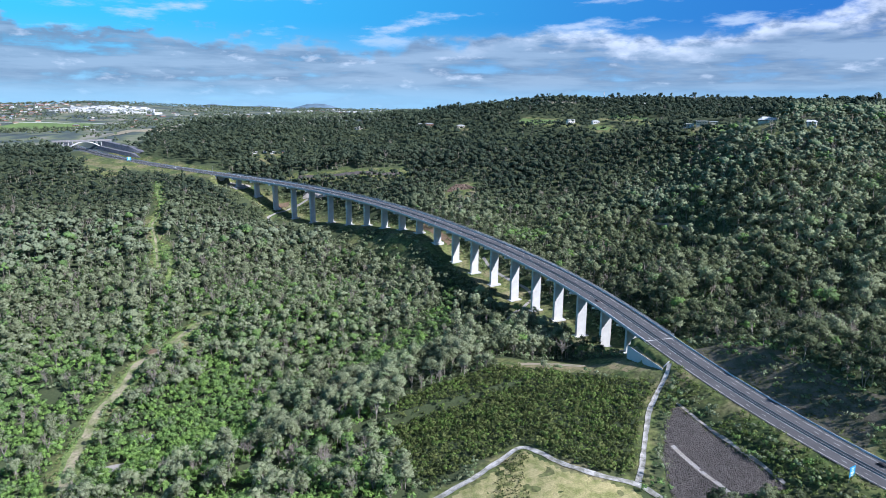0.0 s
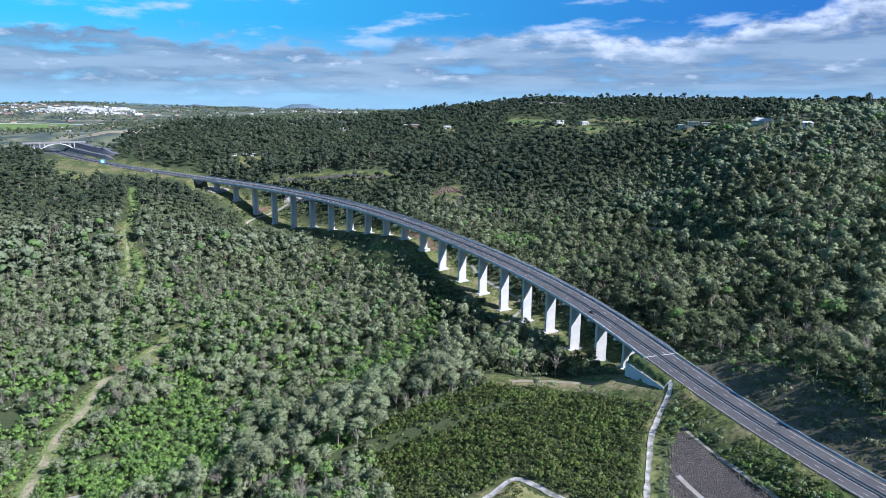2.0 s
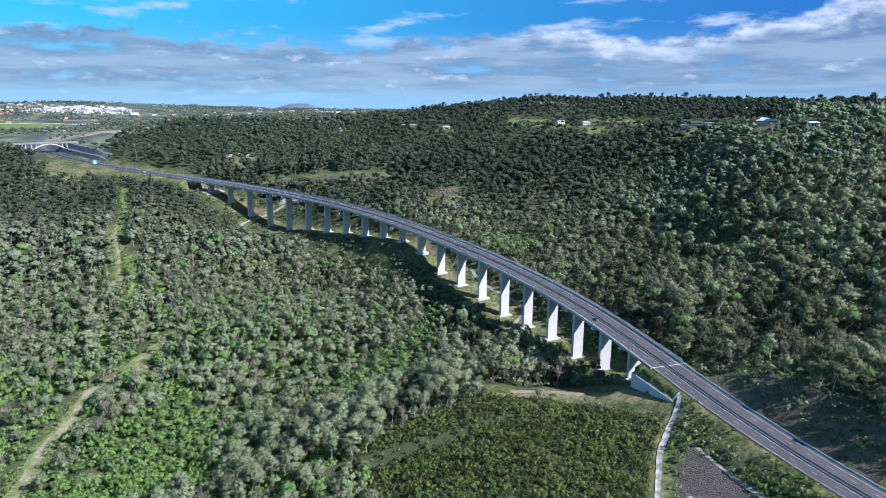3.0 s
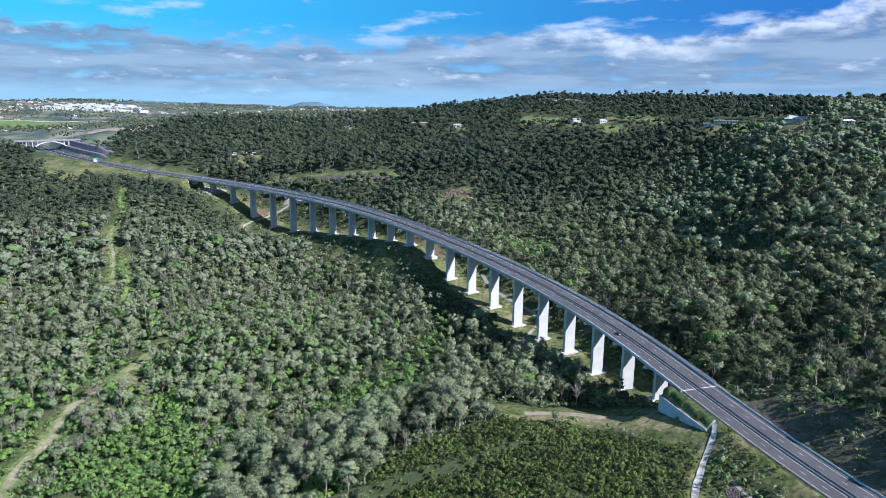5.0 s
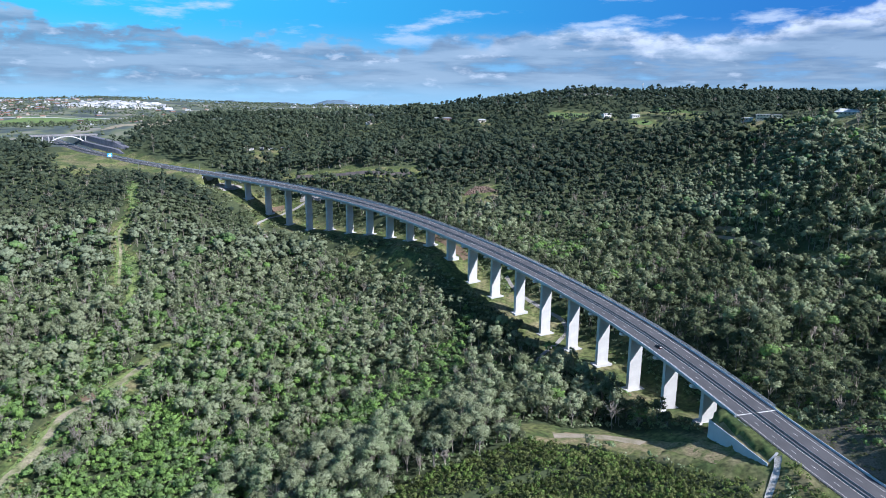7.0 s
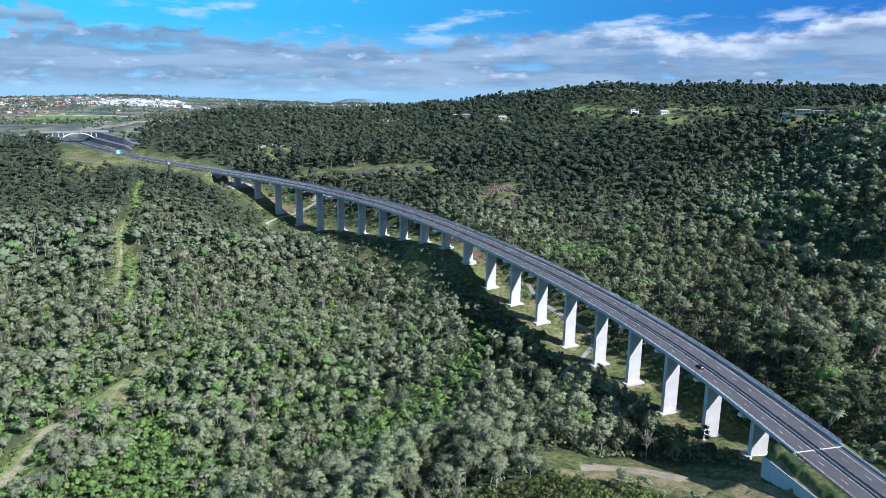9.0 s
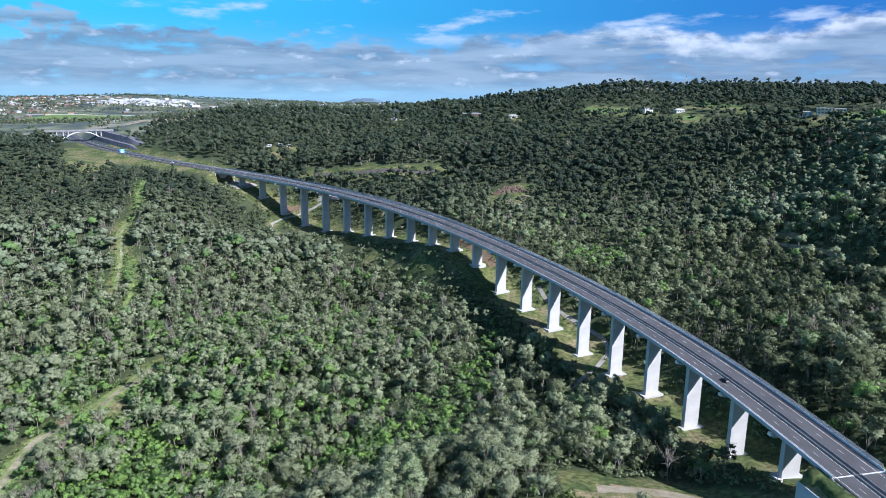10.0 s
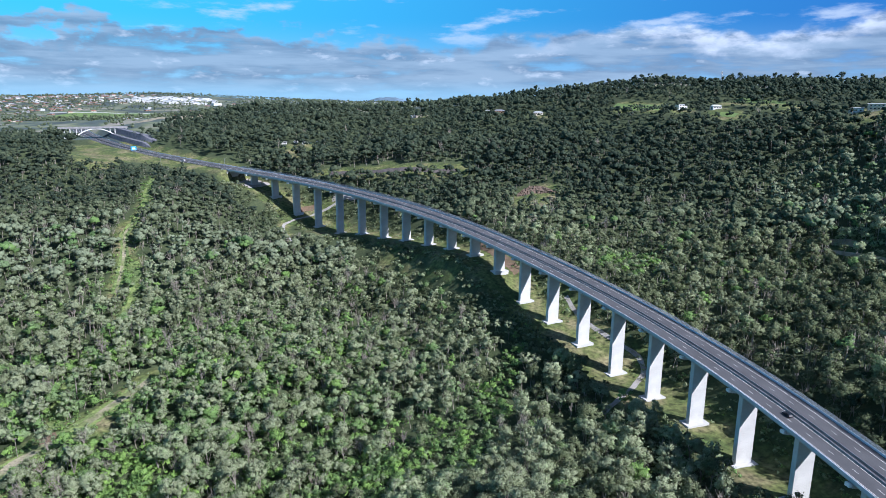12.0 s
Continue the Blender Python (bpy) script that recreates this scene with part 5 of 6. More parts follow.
def house_kind(w, d, h, rise, roof, wall, windows=3, storeys=1, vault=False):
    """A house at the origin: walls, an overhanging roof, framed windows on both long sides and a door."""
    ob = new("house")
    bm = bmesh.new()
    box_bm(bm, -w / 2, w / 2, -d / 2, d / 2, -4.0, h)
    part("wall", bm, wall, ob)
    bm = bmesh.new()
    o = 0.7
    n = 8 if vault else 2
    prof = []
    for i in range(n + 1):
        t = i / n
        prof.append(((t - 0.5) * (d + 2 * o), rise * (math.sin(math.pi * t) if vault else 1 - abs(2 * t - 1))))
    ring = []
    for sx, ins in ((-1, 0), (-0.62 if vault or rise > 1 else -1, 1), (0.62 if vault or rise > 1 else 1, 1), (1, 0)):
        k = 1.0 if ins else (0.12 if (vault or rise > 1) else 1.0)
        ring.append([bm.verts.new((sx * (w / 2 + o), y, h + 0.05 + z * k)) for y, z in prof])
    low = [[bm.verts.new((v.co.x, v.co.y, h - 0.15 + (v.co.z - h) * 0.9)) for v in rg] for rg in ring]
    for a, b, flip in ((ring, 0, False), (low, 0, True)):
        for i in range(3):
            for j in range(n):
                q = (a[i][j], a[i][j + 1], a[i + 1][j + 1], a[i + 1][j])
                bm.faces.new(q if flip else q[::-1])
    for i in range(3):
        for j in (0, n):
            bm.faces.new((ring[i][j], ring[i + 1][j], low[i + 1][j], low[i][j]))
    for i in (0, 3):
        for j in range(n):
            bm.faces.new((ring[i][j], ring[i][j + 1], low[i][j + 1], low[i][j]))
    bmesh.ops.recalc_face_normals(bm, faces=bm.faces[:])
    part("roof", bm, roof, ob)
    for st in range(storeys):
        z0 = st * (h / storeys) + 0.9
        for side in (-1, 1):
            for i in range(windows):
                x = (i + 0.5) / windows * (w - 1.5) - (w - 1.5) / 2
                bm = bmesh.new()
                y = side * (d / 2 + 0.03)
                box_bm(bm, x - 0.9, x + 0.9, y - 0.05, y + 0.05, z0, z0 + 1.4)
                part("window", bm, M_GLASS, ob)
    bm = bmesh.new()
    box_bm(bm, -w / 2 - 0.08, -w / 2 + 0.02, -0.5, 0.5, 0, 2.05)
    part("door", bm, M_GLASS, ob)
    return ob


def ridge_houses():
    """Houses on the wooded ridge, each with its own look."""
    rows = [(594, 872, 26, 18, 2.8, 4.2, 0, 0, 6, 1, True, -37, "low house with a wide vaulted white roof on a lawn"),
            (551, 976, 17, 12, 7.0, 0.4, 0, 0, 4, 2, False, -30, "cream two-storey house with a flat white roof"),
            (538, 992, 15, 10, 4.6, 0.4, 0, 1, 3, 1, False, -30, "white house with a flat roof above the wood"),
            (566, 968, 12, 9, 3.4, 0.4, 1, 0, 3, 1, False, -20, "low cream annexe with a flat roof"),
            (404, 1176, 14, 9, 6, 0.4, 0, 1, 3, 2, False, 15, "white two-storey house at the lawn's edge"),
            (434, 1130, 13, 8, 3.4, 1.8, 0, 1, 3, 1, False, 10, "small white house with a pale roof"),
            (31, 1426, 22, 9, 3.5, 2.0, 1, 0, 4, 1, False, 0, "long low house with a pale metal roof"),
            (16, 1432, 9, 8, 3.2, 2.0, 0, 1, 2, 1, False, 20, "small white cottage beside the long house"),
            (159, 1325, 16, 9, 3.2, 2.0, 2, 2, 3, 1, False, 12, "low brick house with a grey roof"),
            (142, 1345, 10, 8, 3.2, 2.0, 1, 1, 2, 1, False, -8, "small white house among the ridge trees"),
            (217, 1286, 14, 8, 3.2, 1.8, 1, 0, 3, 1, False, 5, "low house with a grey-white roof in the wood"),
            (573, 760, 18, 10, 5, 2.0, 0, 1, 4, 2, False, -42, "white house with a wide white roof on the hill"),
            (733, 1135, 11, 8, 5.5, 1.8, 0, 1, 2, 2, False, -25, "small white two-storey house on the crest"),
            (637, 1055, 26, 9, 3.2, 1.8, 2, 2, 5, 1, False, -28, "long brick house with a dark grey roof"),
            (432, 1352, 86, 14, 3.6, 0.8, 2, 0, 9, 1, False, -5, "long low institution building on the crest"),
            (600, 1332, 36, 12, 5, 0.6, 0, 1, 6, 1, False, 8, "long pale building on the crest behind trees")]
    rows += [(-166, 1186, 7, 4, 2.4, 0.5, 0, 1, 2, 1, False, 5, "white shed in a forest clearing"),
             (-150, 1190, 5, 4, 2.4, 0.5, 1, 1, 2, 1, False, -4, "pale shed in a forest clearing"),
             (-136, 1188, 8, 4, 2.4, 0.5, 0, 1, 3, 1, False, 3, "long white shed in a forest clearing"),
             (-118, 1198, 6, 4, 2.4, 0.6, 2, 2, 2, 1, False, 8, "grey-roofed shed in a forest clearing")]
    for x, y, w, d, h, rise, rf, wl_, win, st, vault, turn, label in rows:
        ob = house_kind(w, d, h, rise, M_ROOFS[rf], M_WALLS[wl_], win, st, vault)
        ob.matrix_basis = pose(x, y, float(sheet_z(x, y)[0]) + 0.4, 0, 0, turn)
        tagged(ob, label, "house")


ridge_houses()


def town():
    """The white new estate on the far hill and older houses scattered over the plain."""
    kinds = []
    for i, (w, d, h, rf, wl_) in enumerate(((16, 11, 3.5, 0, 1), (20, 13, 4, 1, 1), (15, 10, 3.5, 3, 0), (18, 12, 3.5, 2, 2), (34, 20, 7, 0, 1))):
        ob = house_kind(w, d, h, 2.0 if i < 4 else 0.9, M_ROOFS[rf], M_WALLS[wl_], 1 if i < 4 else 3)
        label = ("white-roofed new house on the far hill", "pale-roofed house on the far hill", "red-tiled house on the plain", "grey-roofed brick house on the plain", "large white warehouse on the far plain")[i]
        kinds.append(tagged(ob, label, "warehouse" if i == 4 else "house", "houses of the far town"))
    r = np.random.RandomState(9)
    spots = []
    for i in range(170):  # the new estate, in rows across the slope
        row = r.randint(0, 11)
        x, y = -1000 + r.uniform(-190, 270) * (1 - 0.05 * row), 2760 + 30 * row + r.normal() * 4
        spots.append((x, y, r.choice([0, 0, 0, 0, 1, 1, 1, 4])))
    for i in range(260):  # the older suburb on the hill beside it
        x, y = r.uniform(-1950, -1150), r.uniform(2350, 3330)
        spots.append((x, y, r.choice([1, 2, 2, 3, 3, 3])))
    for i in range(70):
        x, y = r.uniform(-1300, -300), r.uniform(1900, 2800)
        spots.append((x, y, r.choice([1, 2, 3, 3])))
    for i in range(40):
        x, y = -150 + r.normal() * 180, 3300 + r.normal() * 350
        spots.append((x, y, r.choice([0, 1, 1, 3])))
    spots.sort(key=lambda q: q[1] + (3000 if q[2] == 4 else 0))
    used = set()
    V, F, I, mats = [], [], [], M_ROOFS + M_WALLS
    for n, (x, y, k) in enumerate(spots):
        m = pose(x, y, float(sheet_z(x, y)[0]) + 0.3, 0, 0, r.uniform(0, 180))
        if k not in used:
            used.add(k)
            kinds[k].matrix_basis = m
        elif n < 265:
            copy_thing(kinds[k], m)
        else:  # the farthest, joined
            for ob in kinds[k].children:
                if ob.name.split(".")[0] in ("wall", "roof"):
                    b, mi = len(V), mats.index(ob.data.materials[0])
                    V += [tuple(m @ v.co) for v in ob.data.vertices]
                    F += [tuple(b + j for j in q.vertices) for q in ob.data.polygons]
                    I += [mi] * len(ob.data.polygons)
    tagged(mesh_object("far_houses", V, F, mats, index=I), "white and grey roofed houses of the far town", "houses", kind="stuff")


town()


def plain_trees():
    r = np.random.RandomState(15)
    low = [plant(500 + i, 9, 5.5, 1, 5, 1.8, 0.2, limbs=-1, lobe=(0.5, 0.75)) for i in range(4)]
    x, y = jitter_grid(-2300, 1200, 1260, 4600, 19, 16)
    k = (x > -0.62 * y + 50) & (x < 0.95 * y) & (value_noise(x, y, 170, 31) + 0.6 * value_noise(x, y, 60, 32) > -0.12 - 0.3 * (y < 2300) + np.maximum(y - 2300, 0) / 4500)
    d, st = road_near(x, y)
    k &= (d > 40) & (np.hypot((x + 985) / 185, (y - 2340) / 110) > 1) & (np.hypot((x + 440) / 75, (y - 1480) / 50) > 1) & (np.hypot((x + 1030) / 330, (y - 2900) / 150) > r.uniform(0.4, 1.1, len(x)))
    k &= (openness(x, y) > 0.36) & ((y > 1560) | (x < -340))
    x, y = x[k], y[k]
    # tree tone paled to stand for haze over the distance
    t = np.clip(0.3 + 0.08 * r.normal(size=len(x)), 0, 0.6)
    grow("plain_trees", "scattered dark trees over the far plain", x, y, low, t, r.uniform(0.7, 1.6, len(x)), 17, leaf=M_CANOPY)
    x, y = r.normal(-1200, 380, 420), r.normal(3270, 50, 420)
    grow("hilltop_trees", "dark trees along the far hilltop", x, y, low, np.full(420, 0.16), r.uniform(0.6, 1.1, 420), 18, leaf=M_CANOPY)


plain_trees()


def lone_ridge_trees():
    """Taller, ragged trees that stand out on the ridge's skyline."""
    r = np.random.RandomState(33)
    kinds = []
    for i in range(5):
        cv, ct, o, cn, wv, wt = plant(600 + i, 16 + 1.5 * i, 8.5 - 0.8 * i, 14, 22, 0.9, 0.3, 0.8, limbs=7, thick=1.2)
        tree = tagged(new("ridge_tree"), "tall dark spreading tree on the ridge crest", "tree", "trees on the ridge crest")
        crown = tri_object("crown", cv, ct, [M_LEAF], None, smooth=True, tone=np.clip(o + 0.02, 0, 0.3), normals=cn)
        trunk = tri_object("trunk", wv, wt, [M_BARK])
        crown.parent = trunk.parent = tree
        kinds.append(tree)
    n = 0
    dist = np.arange(700.0, 1500.0, 12.0)
    for t in np.linspace(0, 1, 130):
        az = 0.06 + 0.70 * t + r.normal() * 0.006
        px, py = MOUTH[0] + dist * math.sin(az), MOUTH[1] + dist * math.cos(az)
        j = int(((sheet_z(px, py) - 141) / dist).argmax())
        x, y = px[j] + r.normal() * 6, py[j] - 6 + r.normal() * 8
        if r.uniform() < 0.08:
            continue
        f = (0.42 + 0.75 * r.uniform() ** 1.6) * (0.85 + 0.25 * t)
        m = pose(x, y, float(sheet_z(x, y)[0]), 0, 0, r.uniform(0, 360)) @ Matrix.Diagonal((f, f, f, 1))
        if n < 5:
            kinds[n].matrix_basis = m
        else:
            src = kinds[n % 5]
            q = f / src.scale[0]
            copy_thing(src, pose(x, y, float(sheet_z(x, y)[0]), 0, 0, r.uniform(0, 360)) @ Matrix.Diagonal((q, q, q, 1)))
        n += 1


lone_ridge_trees()


def lattice_mast(x, y, height, label):
    """A three-sided steel mast with cross bracing and antennas."""
    mast = tagged(new("radio_mast"), label, "mast")
    z0 = float(sheet_z(x, y)[0])
    mast.matrix_basis = pose(x, y, z0)

    def bar(p, q, r):
        bm = bmesh.new()
        p, q = Vector(p), Vector(q)
        m = Matrix.Translation((p + q) / 2) @ (q - p).to_track_quat("Z", "Y").to_matrix().to_4x4()
        bmesh.ops.create_cone(bm, segments=5, radius1=r, radius2=r, depth=(q - p).length, matrix=m, cap_ends=True)
        return bm

    foot = [(1.9 * math.cos(a), 1.9 * math.sin(a)) for a in (0.3, 2.4, 4.5)]
    for fx, fy in foot:
        part("leg", bar((fx, fy, -1), (fx * 0.3, fy * 0.3, height), 0.17), M_STEEL, mast)
    n = 9
    for i in range(n):
        za, zb = height * i / n, height * (i + 1) / n
        ka, kb = 1 - 0.7 * i / n, 1 - 0.7 * (i + 1) / n
        for j in range(3):
            (ax, ay), (bx, by) = foot[j], foot[(j + 1) % 3]
            part("brace", bar((ax * ka, ay * ka, za), (bx * kb, by * kb, zb), 0.09), M_STEEL, mast)
    for dz, a in ((0.93, 0.5), (0.88, 2.6), (0.80, 4.6)):
        bm = bmesh.new()
        px, py = 1.1 * math.cos(a), 1.1 * math.sin(a)
        box_bm(bm, px - 0.25, px + 0.25, py - 0.25, py + 0.25, height * dz - 1.3, height * dz + 1.3)
        part("antenna", bm, M_WHITE, mast, "white panel antenna")


lattice_mast(532, 1342, 25, "grey steel lattice radio mast on the crest")
lattice_mast(790, 905, 34, "tall steel lattice radio mast behind the ridge")


def mesa():
    """A flat-topped hill far out on the plain, and low hills beside it."""
    def hill(name, cx, cy, w, d, h, seed, label, flat):
        nx_, ny_ = 60, 14
        V, F = [], []
        for j in range(ny_):
            for i in range(nx_):
                u, v = i / (nx_ - 1) * 2 - 1, j / (ny_ - 1) * 2 - 1
                k = max(0.0, 1 - max(abs(u), 0) ** 1.0) if not flat else min(1.0, max(0.0, (1 - abs(u + 0.06)) / 0.78))
                k *= max(0.0, 1 - v * v)
                k = k ** 1.35 if flat else k
                b = 0.12 * float(value_noise(np.array([i * 9.0]), np.array([j * 30.0 + seed * 77]), 40, seed)[0])
                x, y = cx + u * w / 2, cy + v * d / 2
                V.append((x, y, float(sheet_z(x, y)[0]) - 6 + (h + 6) * k * (1 + b)))
        for j in range(ny_ - 1):
            for i in range(nx_ - 1):
                a = j * nx_ + i
                F.append((a, a + 1, a + nx_ + 1, a + nx_))
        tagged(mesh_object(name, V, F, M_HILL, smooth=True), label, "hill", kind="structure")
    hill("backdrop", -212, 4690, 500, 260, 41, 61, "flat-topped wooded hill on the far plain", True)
    hill("backdrop", -930, 4720, 620, 220, 33, 62, "low hills coloured haze-blue on the horizon", False)
    hill("backdrop", -620, 4780, 700, 180, 26, 63, "low hills coloured haze-blue on the horizon", False)


# distance haze put into the hills' blue base colour
M_HILL = material("haze_blue_hill", (0.13, 0.20, 0.27), 0.95, 0.2, 0.01, 0.05, 0.0, tint=(0.10, 0.155, 0.205))
mesa()


def overbridge():
    """A concrete arch bridge that carries a side road over the cutting."""
    s0 = 1092
    c, h = road(s0, WIDTH / 2), math.degrees(float(np.interp(s0, _s, _h)))
    br = tagged(new("arch_bridge"), "pale concrete arch bridge over the road cutting", "bridge")
    br.matrix_basis = pose(c[0], c[1], c[2] + 3.0, 0, 0, h - 8)
    bm = bmesh.new()
    box_bm(bm, -52, 46, -6, 6, 13.6, 14.8)
    part("deck", bm, M_GREYC, br)
    for y in (-5.8, 5.8):
        bm = bmesh.new()
        box_bm(bm, -52, 46, y - 0.15, y + 0.15, 14.8, 16.0)
        part("parapet", bm, M_GREYC, br)
    for y in (-4.2, 4.2):
        bm = bmesh.new()
        prev = None
        for i in range(25):
            t = i / 24 * 2 - 1
            x, z = t * 29, 1.0 + 12.2 * (1 - t * t)
            cur = [bm.verts.new((x, y + dy, z + dz)) for dy, dz in ((-0.9, -0.9), (0.9, -0.9), (0.9, 0.5), (-0.9, 0.5))]
            if prev:
                for k in range(4):
                    bm.faces.new((prev[k], prev[(k + 1) % 4], cur[(k + 1) % 4], cur[k]))
            prev = cur
        bmesh.ops.recalc_face_normals(bm, faces=bm.faces[:])
        part("arch_rib", bm, M_WHITE, br)
        for x in (-44, -36, -27, -20, 20, 27, 36, 44):
            t = min(1.0, abs(x) / 29)
            bm = bmesh.new()
            box_bm(bm, x - 0.6, x + 0.6, y - 0.6, y + 0.6, 1.0 + 12.2 * (1 - t * t) if t < 1 else -3, 13.6)
            part("column", bm, M_CONC, br)


overbridge()


def cutting_walls():
    """Two benches of dark sprayed-concrete wall beside the road cutting, in panels."""
    for off, z0, z1, a, b, lean in ((29, -1.0, 8.5, 922, 1085, 3.0), (39, 8.5, 17.0, 945, 1085, 3.0)):
        wall = tagged(new("cutting_wall"), "dark grey sprayed concrete wall of the road cutting", "retaining wall")
        st = stations(a, b, 9.0)
        for i in range(len(st) - 1):
            up = min(1.0, 0.35 + 0.65 * (i + 1) / 4)
            up0 = min(1.0, 0.35 + 0.65 * i / 4)
            p = [road(st[i], off, z0), road(st[i + 1] - 0.15, off, z0), road(st[i + 1] - 0.15, off + lean, z0 + (z1 - z0) * up), road(st[i], off + lean, z0 + (z1 - z0) * up0)]
            q = [road(st[i], off + 12, z0), road(st[i + 1] - 0.15, off + 12, z0), road(st[i + 1] - 0.15, off + 12, z0 + (z1 - z0) * up), road(st[i], off + 12, z0 + (z1 - z0) * up0)]
            F = [(0, 1, 2, 3), (7, 6, 5, 4), (3, 2, 6, 7), (0, 3, 7, 4), (1, 5, 6, 2), (0, 4, 5, 1)]
            mesh_object("wall_panel", p + q, F, M_DARKC, wall)


M_DARKC = material("sprayed_concrete", (0.16, 0.165, 0.19), 0.9, 0.25, 0.2, 1.2, 0.4, tint=(0.11, 0.115, 0.14))
cutting_walls()


def road_sign(s, off, w, h, foot, turn, label):
    """A blue direction sign on two posts; the lettering is plain white bars."""
    sign = tagged(new("road_sign"), label, "road sign")
    p = road(s, off)
    z = float(sheet_z(p[0], p[1])[0])
    sign.matrix_basis = pose(p[0], p[1], z, 0, 0, math.degrees(float(np.interp(s, _s, _h))) + turn)
    for x in (-w * 0.32, w * 0.32):
        bm = bmesh.new()
        box_bm(bm, x - 0.11, x + 0.11, 0.06, 0.28, -0.8, foot + h * 0.9)
        part("post", bm, M_STEEL, sign)
    bm = bmesh.new()
    box_bm(bm, -w / 2, w / 2, -0.05, 0.05, foot, foot + h)
    panel = part("panel", bm, M_BLUE, sign, "bright blue sign panel")
    rows = [(0.82, 0.55, 0.10), (0.64, 0.35, 0.08), (0.40, 0.62, 0.20), (0.13, 0.48, 0.10)]
    for zc, wd, ht in rows:
        bm = bmesh.new()
        box_bm(bm, -w * wd / 2, w * wd / 2, -0.075, -0.055, foot + h * (zc - ht / 2), foot + h * (zc + ht / 2))
        part("white_bar", bm, M_WHITE, panel)


M_BLUE = material("blue_sign", (0.03, 0.32, 0.62), 0.4, 0.05, 0.5, 4, 0.0, tint=(0.03, 0.28, 0.55))
road_sign(-226, -4.5, 4.2, 5.6, 2.2, 0, "tall blue direction sign with white bars beside the road")
road_sign(905, -7.0, 8.0, 5.4, 3.0, 4, "large blue direction sign with white bars above the far bend")


def car_kind(name, colour, label, s, off, turn=0.0, van=False):
    """A car: body with cabin, windows, four wheels with rims, and lights."""
    car = tagged(new(name), label, "van" if van else "car")
    L, W, H = (5.2, 1.95, 2.0) if van else (4.6, 1.84, 1.46)
    m = material(name + "_paint", colour, 0.45, 0.03, 1, 5, 0.0, spec=0.3)
    prof = [(-L / 2, 0.35), (-L / 2, 0.8), (-L / 2 + 0.15, 0.98), (-L / 2 + 0.5, H - 0.05), (-L / 2 + 1.0, H), (L / 2 - 2.1, H), (L / 2 - 1.2, 1.0), (L / 2 - 0.15, 0.82), (L / 2, 0.6), (L / 2, 0.35)]
    bm = bmesh.new()
    rows_ = []
    for x, k in ((-W / 2, 0), (-W / 2 + 0.18, 1), (W / 2 - 0.18, 1), (W / 2, 0)):
        rows_.append([bm.verts.new((x if z < 1.05 else x * 0.86, y, z if k else min(z, 1.0) if z < 1.05 else z - 0.06)) for y, z in prof])
    for a, b in zip(rows_[:-1], rows_[1:]):
        for j in range(len(prof) - 1):
            bm.faces.new((a[j], b[j], b[j + 1], a[j + 1]))
    bm.faces.new(rows_[0])
    bm.faces.new(rows_[-1][::-1])
    bmesh.ops.recalc_face_normals(bm, faces=bm.faces[:])
    body = part("body", bm, m, car)
    for y0, y1, z0, z1 in ((-L / 2 + 0.2, -L / 2 + 0.46, 1.02, H - 0.12), (L / 2 - 2.02, L / 2 - 1.28, 1.06, H - 0.1)):
        bm = bmesh.new()
        lo, hi = (y0, y1) if y0 < 0 else (y1, y0)
        vs = [bm.verts.new(p) for p in ((-W * 0.38, lo - 0.03, z0), (W * 0.38, lo - 0.03, z0), (W * 0.36, hi, z1), (-W * 0.36, hi, z1))]
        bm.faces.new(vs if y0 < 0 else vs[::-1])
        part("windscreen", bm, M_GLASS, body)
    for x in (-W / 2 + 0.02, W / 2 - 0.02):
        for y in (-L * 0.3, L * 0.3):
            bm = bmesh.new()
            bmesh.ops.create_cone(bm, segments=16, radius1=0.33, radius2=0.33, depth=0.22, cap_ends=True, matrix=Matrix.Translation((x, y, 0.33)) @ pose(0, 0, 0, 0, 90, 0))
            wheel = part("wheel", bm, M_TYRE, car)
            bm = bmesh.new()
            bmesh.ops.create_cone(bm, segments=12, radius1=0.2, radius2=0.2, depth=0.25, cap_ends=True, matrix=Matrix.Translation((x, y, 0.33)) @ pose(0, 0, 0, 0, 90, 0))
            part("rim", bm, M_STEEL, wheel)
        for y, mm, nm in ((L / 2 - 0.02, M_WHITE, "headlight"), (-L / 2 + 0.02, M_LENS, "tail_light")):
            bm = bmesh.new()
            xx = x * 0.78
            box_bm(bm, xx - 0.18, xx + 0.18, y - 0.04, y + 0.04, 0.62, 0.78)
            part(nm, bm, mm, car)
    p = road(s, off)
    g = math.degrees(math.atan(float(np.interp(s, _kn, GRADE)) / 100))
    car.matrix_basis = pose(*p, 0, 0, math.degrees(float(np.interp(s, _s, _h)))) @ pose(0, 0, 0.01, g, 0, turn)


M_TYRE = material("tyre_rubber", (0.025, 0.025, 0.025), 0.9, 0.1, 1, 8, 0.1)
M_LENS = material("red_lens", (0.4, 0.02, 0.02), 0.3, 0.05, 1, 5, 0.0)
car_kind("dark_car", (0.015, 0.016, 0.02), "black car driving up the near carriageway", 15, 7.4)
car_kind("dark_car", (0.02, 0.02, 0.024), "black car on the far carriageway", -227, 19.5, 180)
car_kind("white_van", (0.75, 0.75, 0.75), "white van on the far stretch of road", 812, 7.4, 0, True)


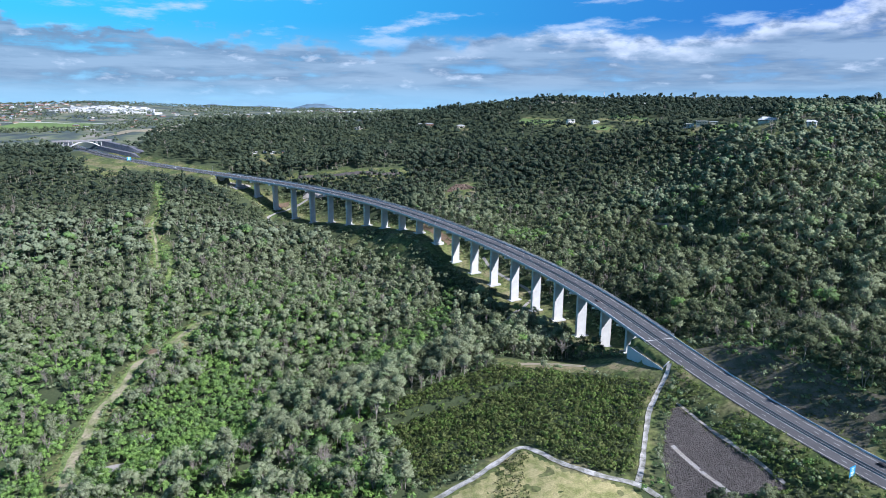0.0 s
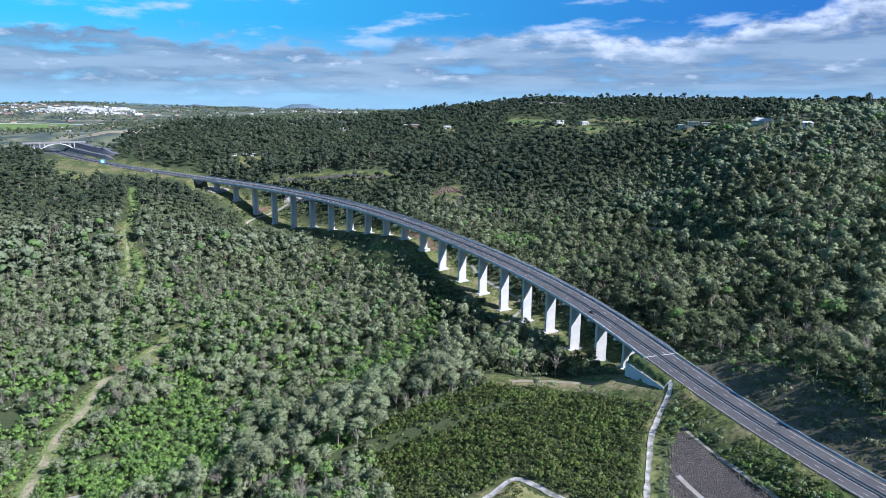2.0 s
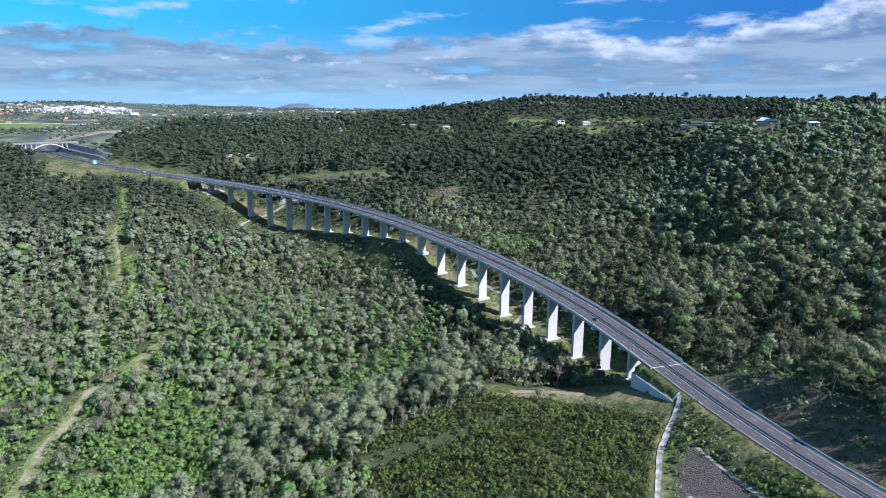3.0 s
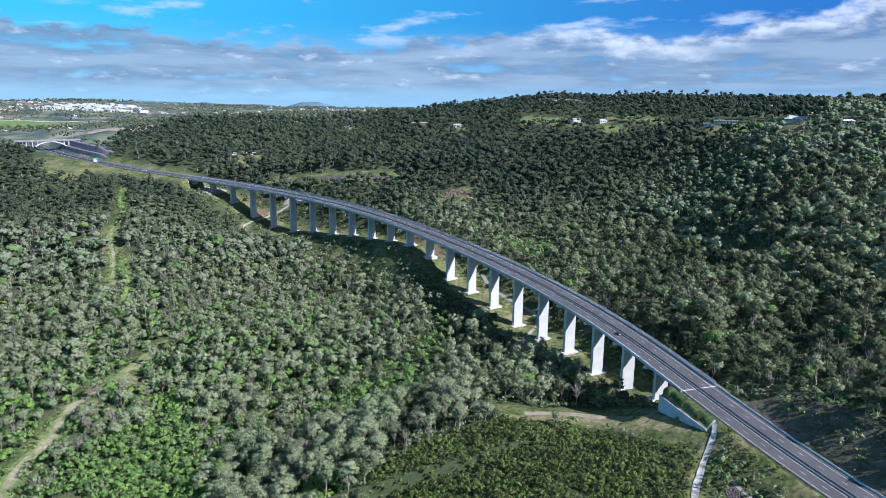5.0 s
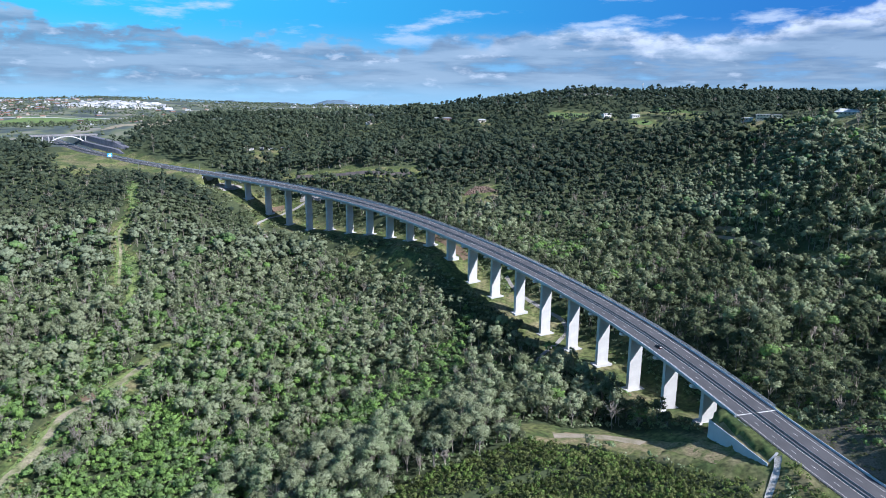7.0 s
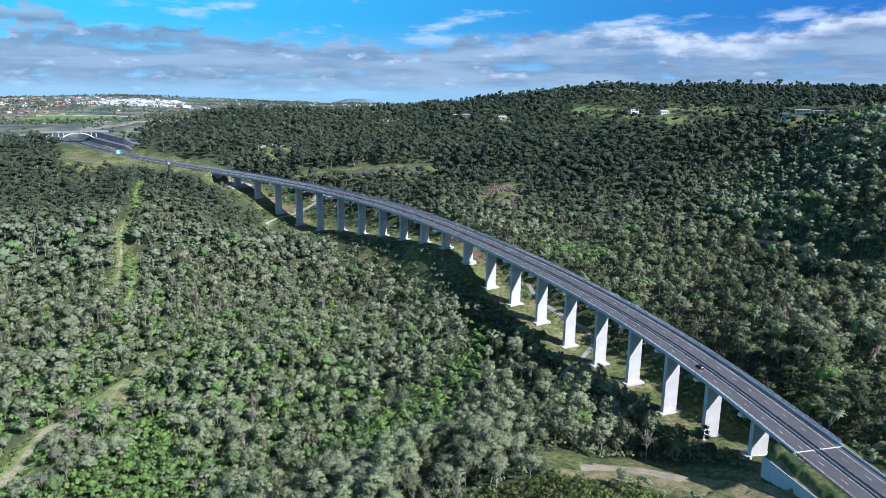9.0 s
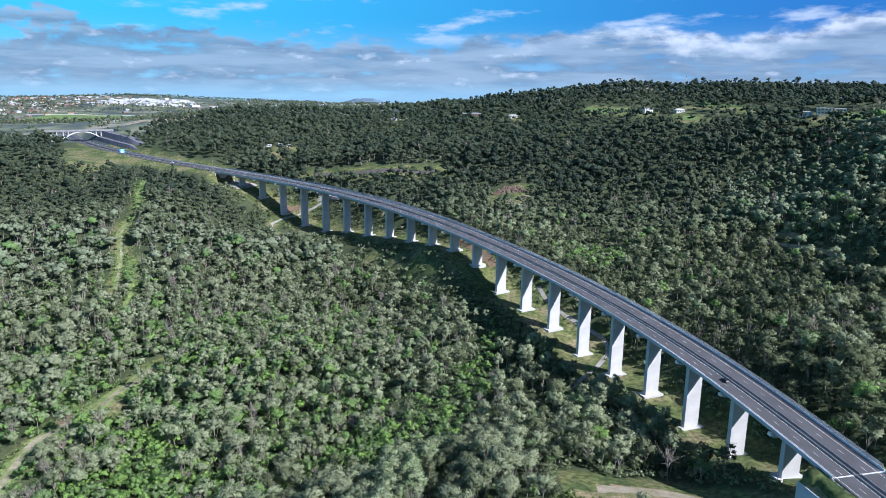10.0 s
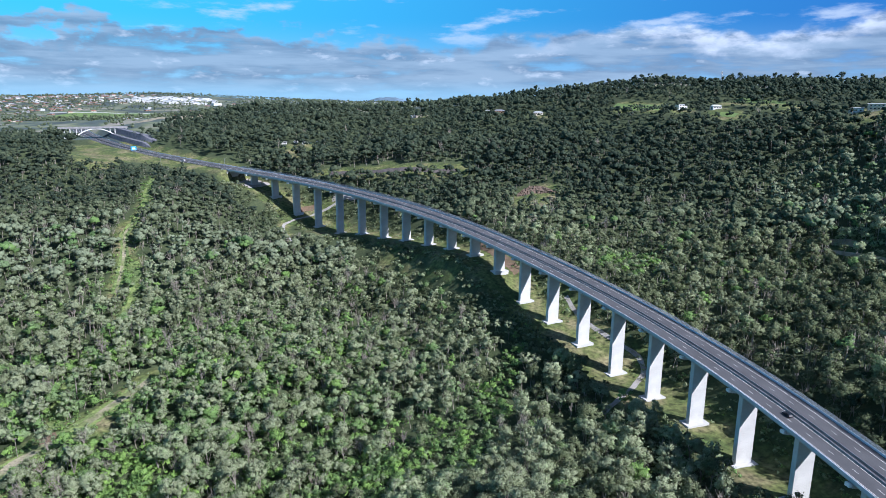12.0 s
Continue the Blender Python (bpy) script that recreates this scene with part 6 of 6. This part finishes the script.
def rockfill():
    """The dark stone facing of the embankment with its bench, and thousands of loose stones."""
    x, y = jitter_grid(148, 218, 250, 346, 0.82, 91)
    bx, by = smooth_line([(174, 310), (178, 285), (184, 256)])
    k = inside(x, y, ROCKFILL) & (to_line(x, y, list(zip(bx[::4], by[::4]))) > 1.6)
    x, y = x[k], y[k]
    r = np.random.RandomState(92)
    z = sheet_z(x, y)
    octa = np.array([(1, 0, 0), (-1, 0, 0), (0, 1, 0), (0, -1, 0), (0, 0, 1), (0, 0, -1)], float)
    ot = np.array([(0, 2, 4), (2, 1, 4), (1, 3, 4), (3, 0, 4), (2, 0, 5), (1, 2, 5), (3, 1, 5), (0, 3, 5)])
    n = len(x)
    V = octa[None] * r.uniform(0.22, 0.56, (n, 1, 3)) + r.normal(size=(n, 6, 3)) * 0.07
    a = r.uniform(0, 6.28, n)
    c, s_ = np.cos(a)[:, None], np.sin(a)[:, None]
    V = np.stack([V[..., 0] * c - V[..., 1] * s_ + x[:, None], V[..., 0] * s_ + V[..., 1] * c + y[:, None], V[..., 2] + z[:, None] + 0.26], -1)
    ob = tri_object("rockfill", V.reshape(-1, 3), (ot[None] + (np.arange(n) * 6)[:, None, None]).reshape(-1, 3), [M_STONE])
    tagged(ob, "dark grey loose stones facing the embankment", "stones", kind="stuff")
    ribbon("bench", [(174, 310), (178, 285), (184, 256)], 2.6, M_GRAVEL, "pale gravel bench across the stone slope", "track", seed=7)
    ribbon("bench", [(194, 345), (201, 318), (209, 288), (214, 264)], 1.8, M_GRAVEL, "pale gravel edge above the stone slope", "track", seed=8)


def stone_material():
    m = material("dark_stone", (0.098, 0.088, 0.084), 0.85, 0.2, 0.4, 3, 0.2, tint=(0.125, 0.113, 0.108))
    n, l = m.node_tree.nodes, m.node_tree.links
    bs = n["Principled BSDF"]
    src = bs.inputs["Base Color"].links[0].from_socket
    geo, val, mul = n.new("ShaderNodeNewGeometry"), n.new("ShaderNodeMapRange"), n.new("ShaderNodeVectorMath")
    val.inputs["To Min"].default_value, val.inputs["To Max"].default_value = 0.5, 1.5
    l.new(geo.outputs["Random Per Island"], val.inputs["Value"])
    mul.operation = "SCALE"
    l.new(src, mul.inputs[0])
    l.new(val.outputs[0], mul.inputs["Scale"])
    l.new(mul.outputs[0], bs.inputs["Base Color"])
    return m


def rock_face():
    """A brown rock face cut into the knoll behind the viaduct."""
    rng = np.random.RandomState(3)
    n, m = 40, 12
    V, F = [], []
    for j in range(m):
        for i in range(n):
            u, w = i / (n - 1), j / (m - 1)
            x = 138 + 46 * u
            y = 926 + 6 * math.sin(u * 3.1) + w * 7
            z = float(sheet_z(x, 926.0)[0]) - 2 + 12 * w * (0.35 + 0.65 * math.sin(math.pi * min(1, max(0, u)) ** 0.8))
            V.append((x + rng.normal() * 0.3, y + rng.normal() * 0.7, z + rng.normal() * 0.35))
    for j in range(m - 1):
        for i in range(n - 1):
            a = j * n + i
            F.append((a, a + 1, a + n + 1, a + n))
    tagged(mesh_object("rock_face", V, F, material("brown_rock", (0.16, 0.115, 0.09), 0.95, 0.4, 0.3, 1.5, 0.8, tint=(0.13, 0.10, 0.075))), "brown rock face cut into a grassy knoll", "rock", kind="structure")


rock_face()
M_STONE = stone_material()
rockfill()

# pale joint across the road at the near abutment
for _a, _b in ((0.6, 10.0), (13.1, 24.2)):
    v, f = sweep([(_a, 0.014), (_b, 0.014)], [FIRST - 0.35, FIRST + 0.35], closed=False)
    mesh_object("expansion_joint", v, [q[::-1] for q in f], M_LINE, road_ob, "pale concrete expansion joint")


def poles():
    """Timber power poles and road lamps."""
    for x, y, hgt, kind in ((-262, 1000, 13, 0), (-212, 905, 13, 0), (-300, 1075, 12, 1), (-215, 1062, 12, 1), (-150, 1195, 14, 0), (-190, 570, 12, 0)):
        pole = tagged(new("power_pole" if kind == 0 else "street_lamp"), "weathered timber power pole with a crossarm" if kind == 0 else "grey steel street lamp by the road", "pole" if kind == 0 else "street lamp")
        pole.matrix_basis = pose(x, y, float(sheet_z(x, y)[0]), 0, 0, 40)
        bm = bmesh.new()
        bmesh.ops.create_cone(bm, segments=8, radius1=0.2, radius2=0.13, depth=hgt + 1, cap_ends=True, matrix=Matrix.Translation((0, 0, hgt / 2 - 0.5)))
        part("shaft", bm, M_BARK if kind == 0 else M_STEEL, pole)
        bm = bmesh.new()
        if kind == 0:
            box_bm(bm, -1.3, 1.3, -0.08, 0.08, hgt - 0.9, hgt - 0.7)
            part("crossarm", bm, M_BARK, pole)
        else:
            box_bm(bm, -0.1, 2.4, -0.08, 0.08, hgt - 0.15, hgt)
            part("arm", bm, M_STEEL, pole)


poles()
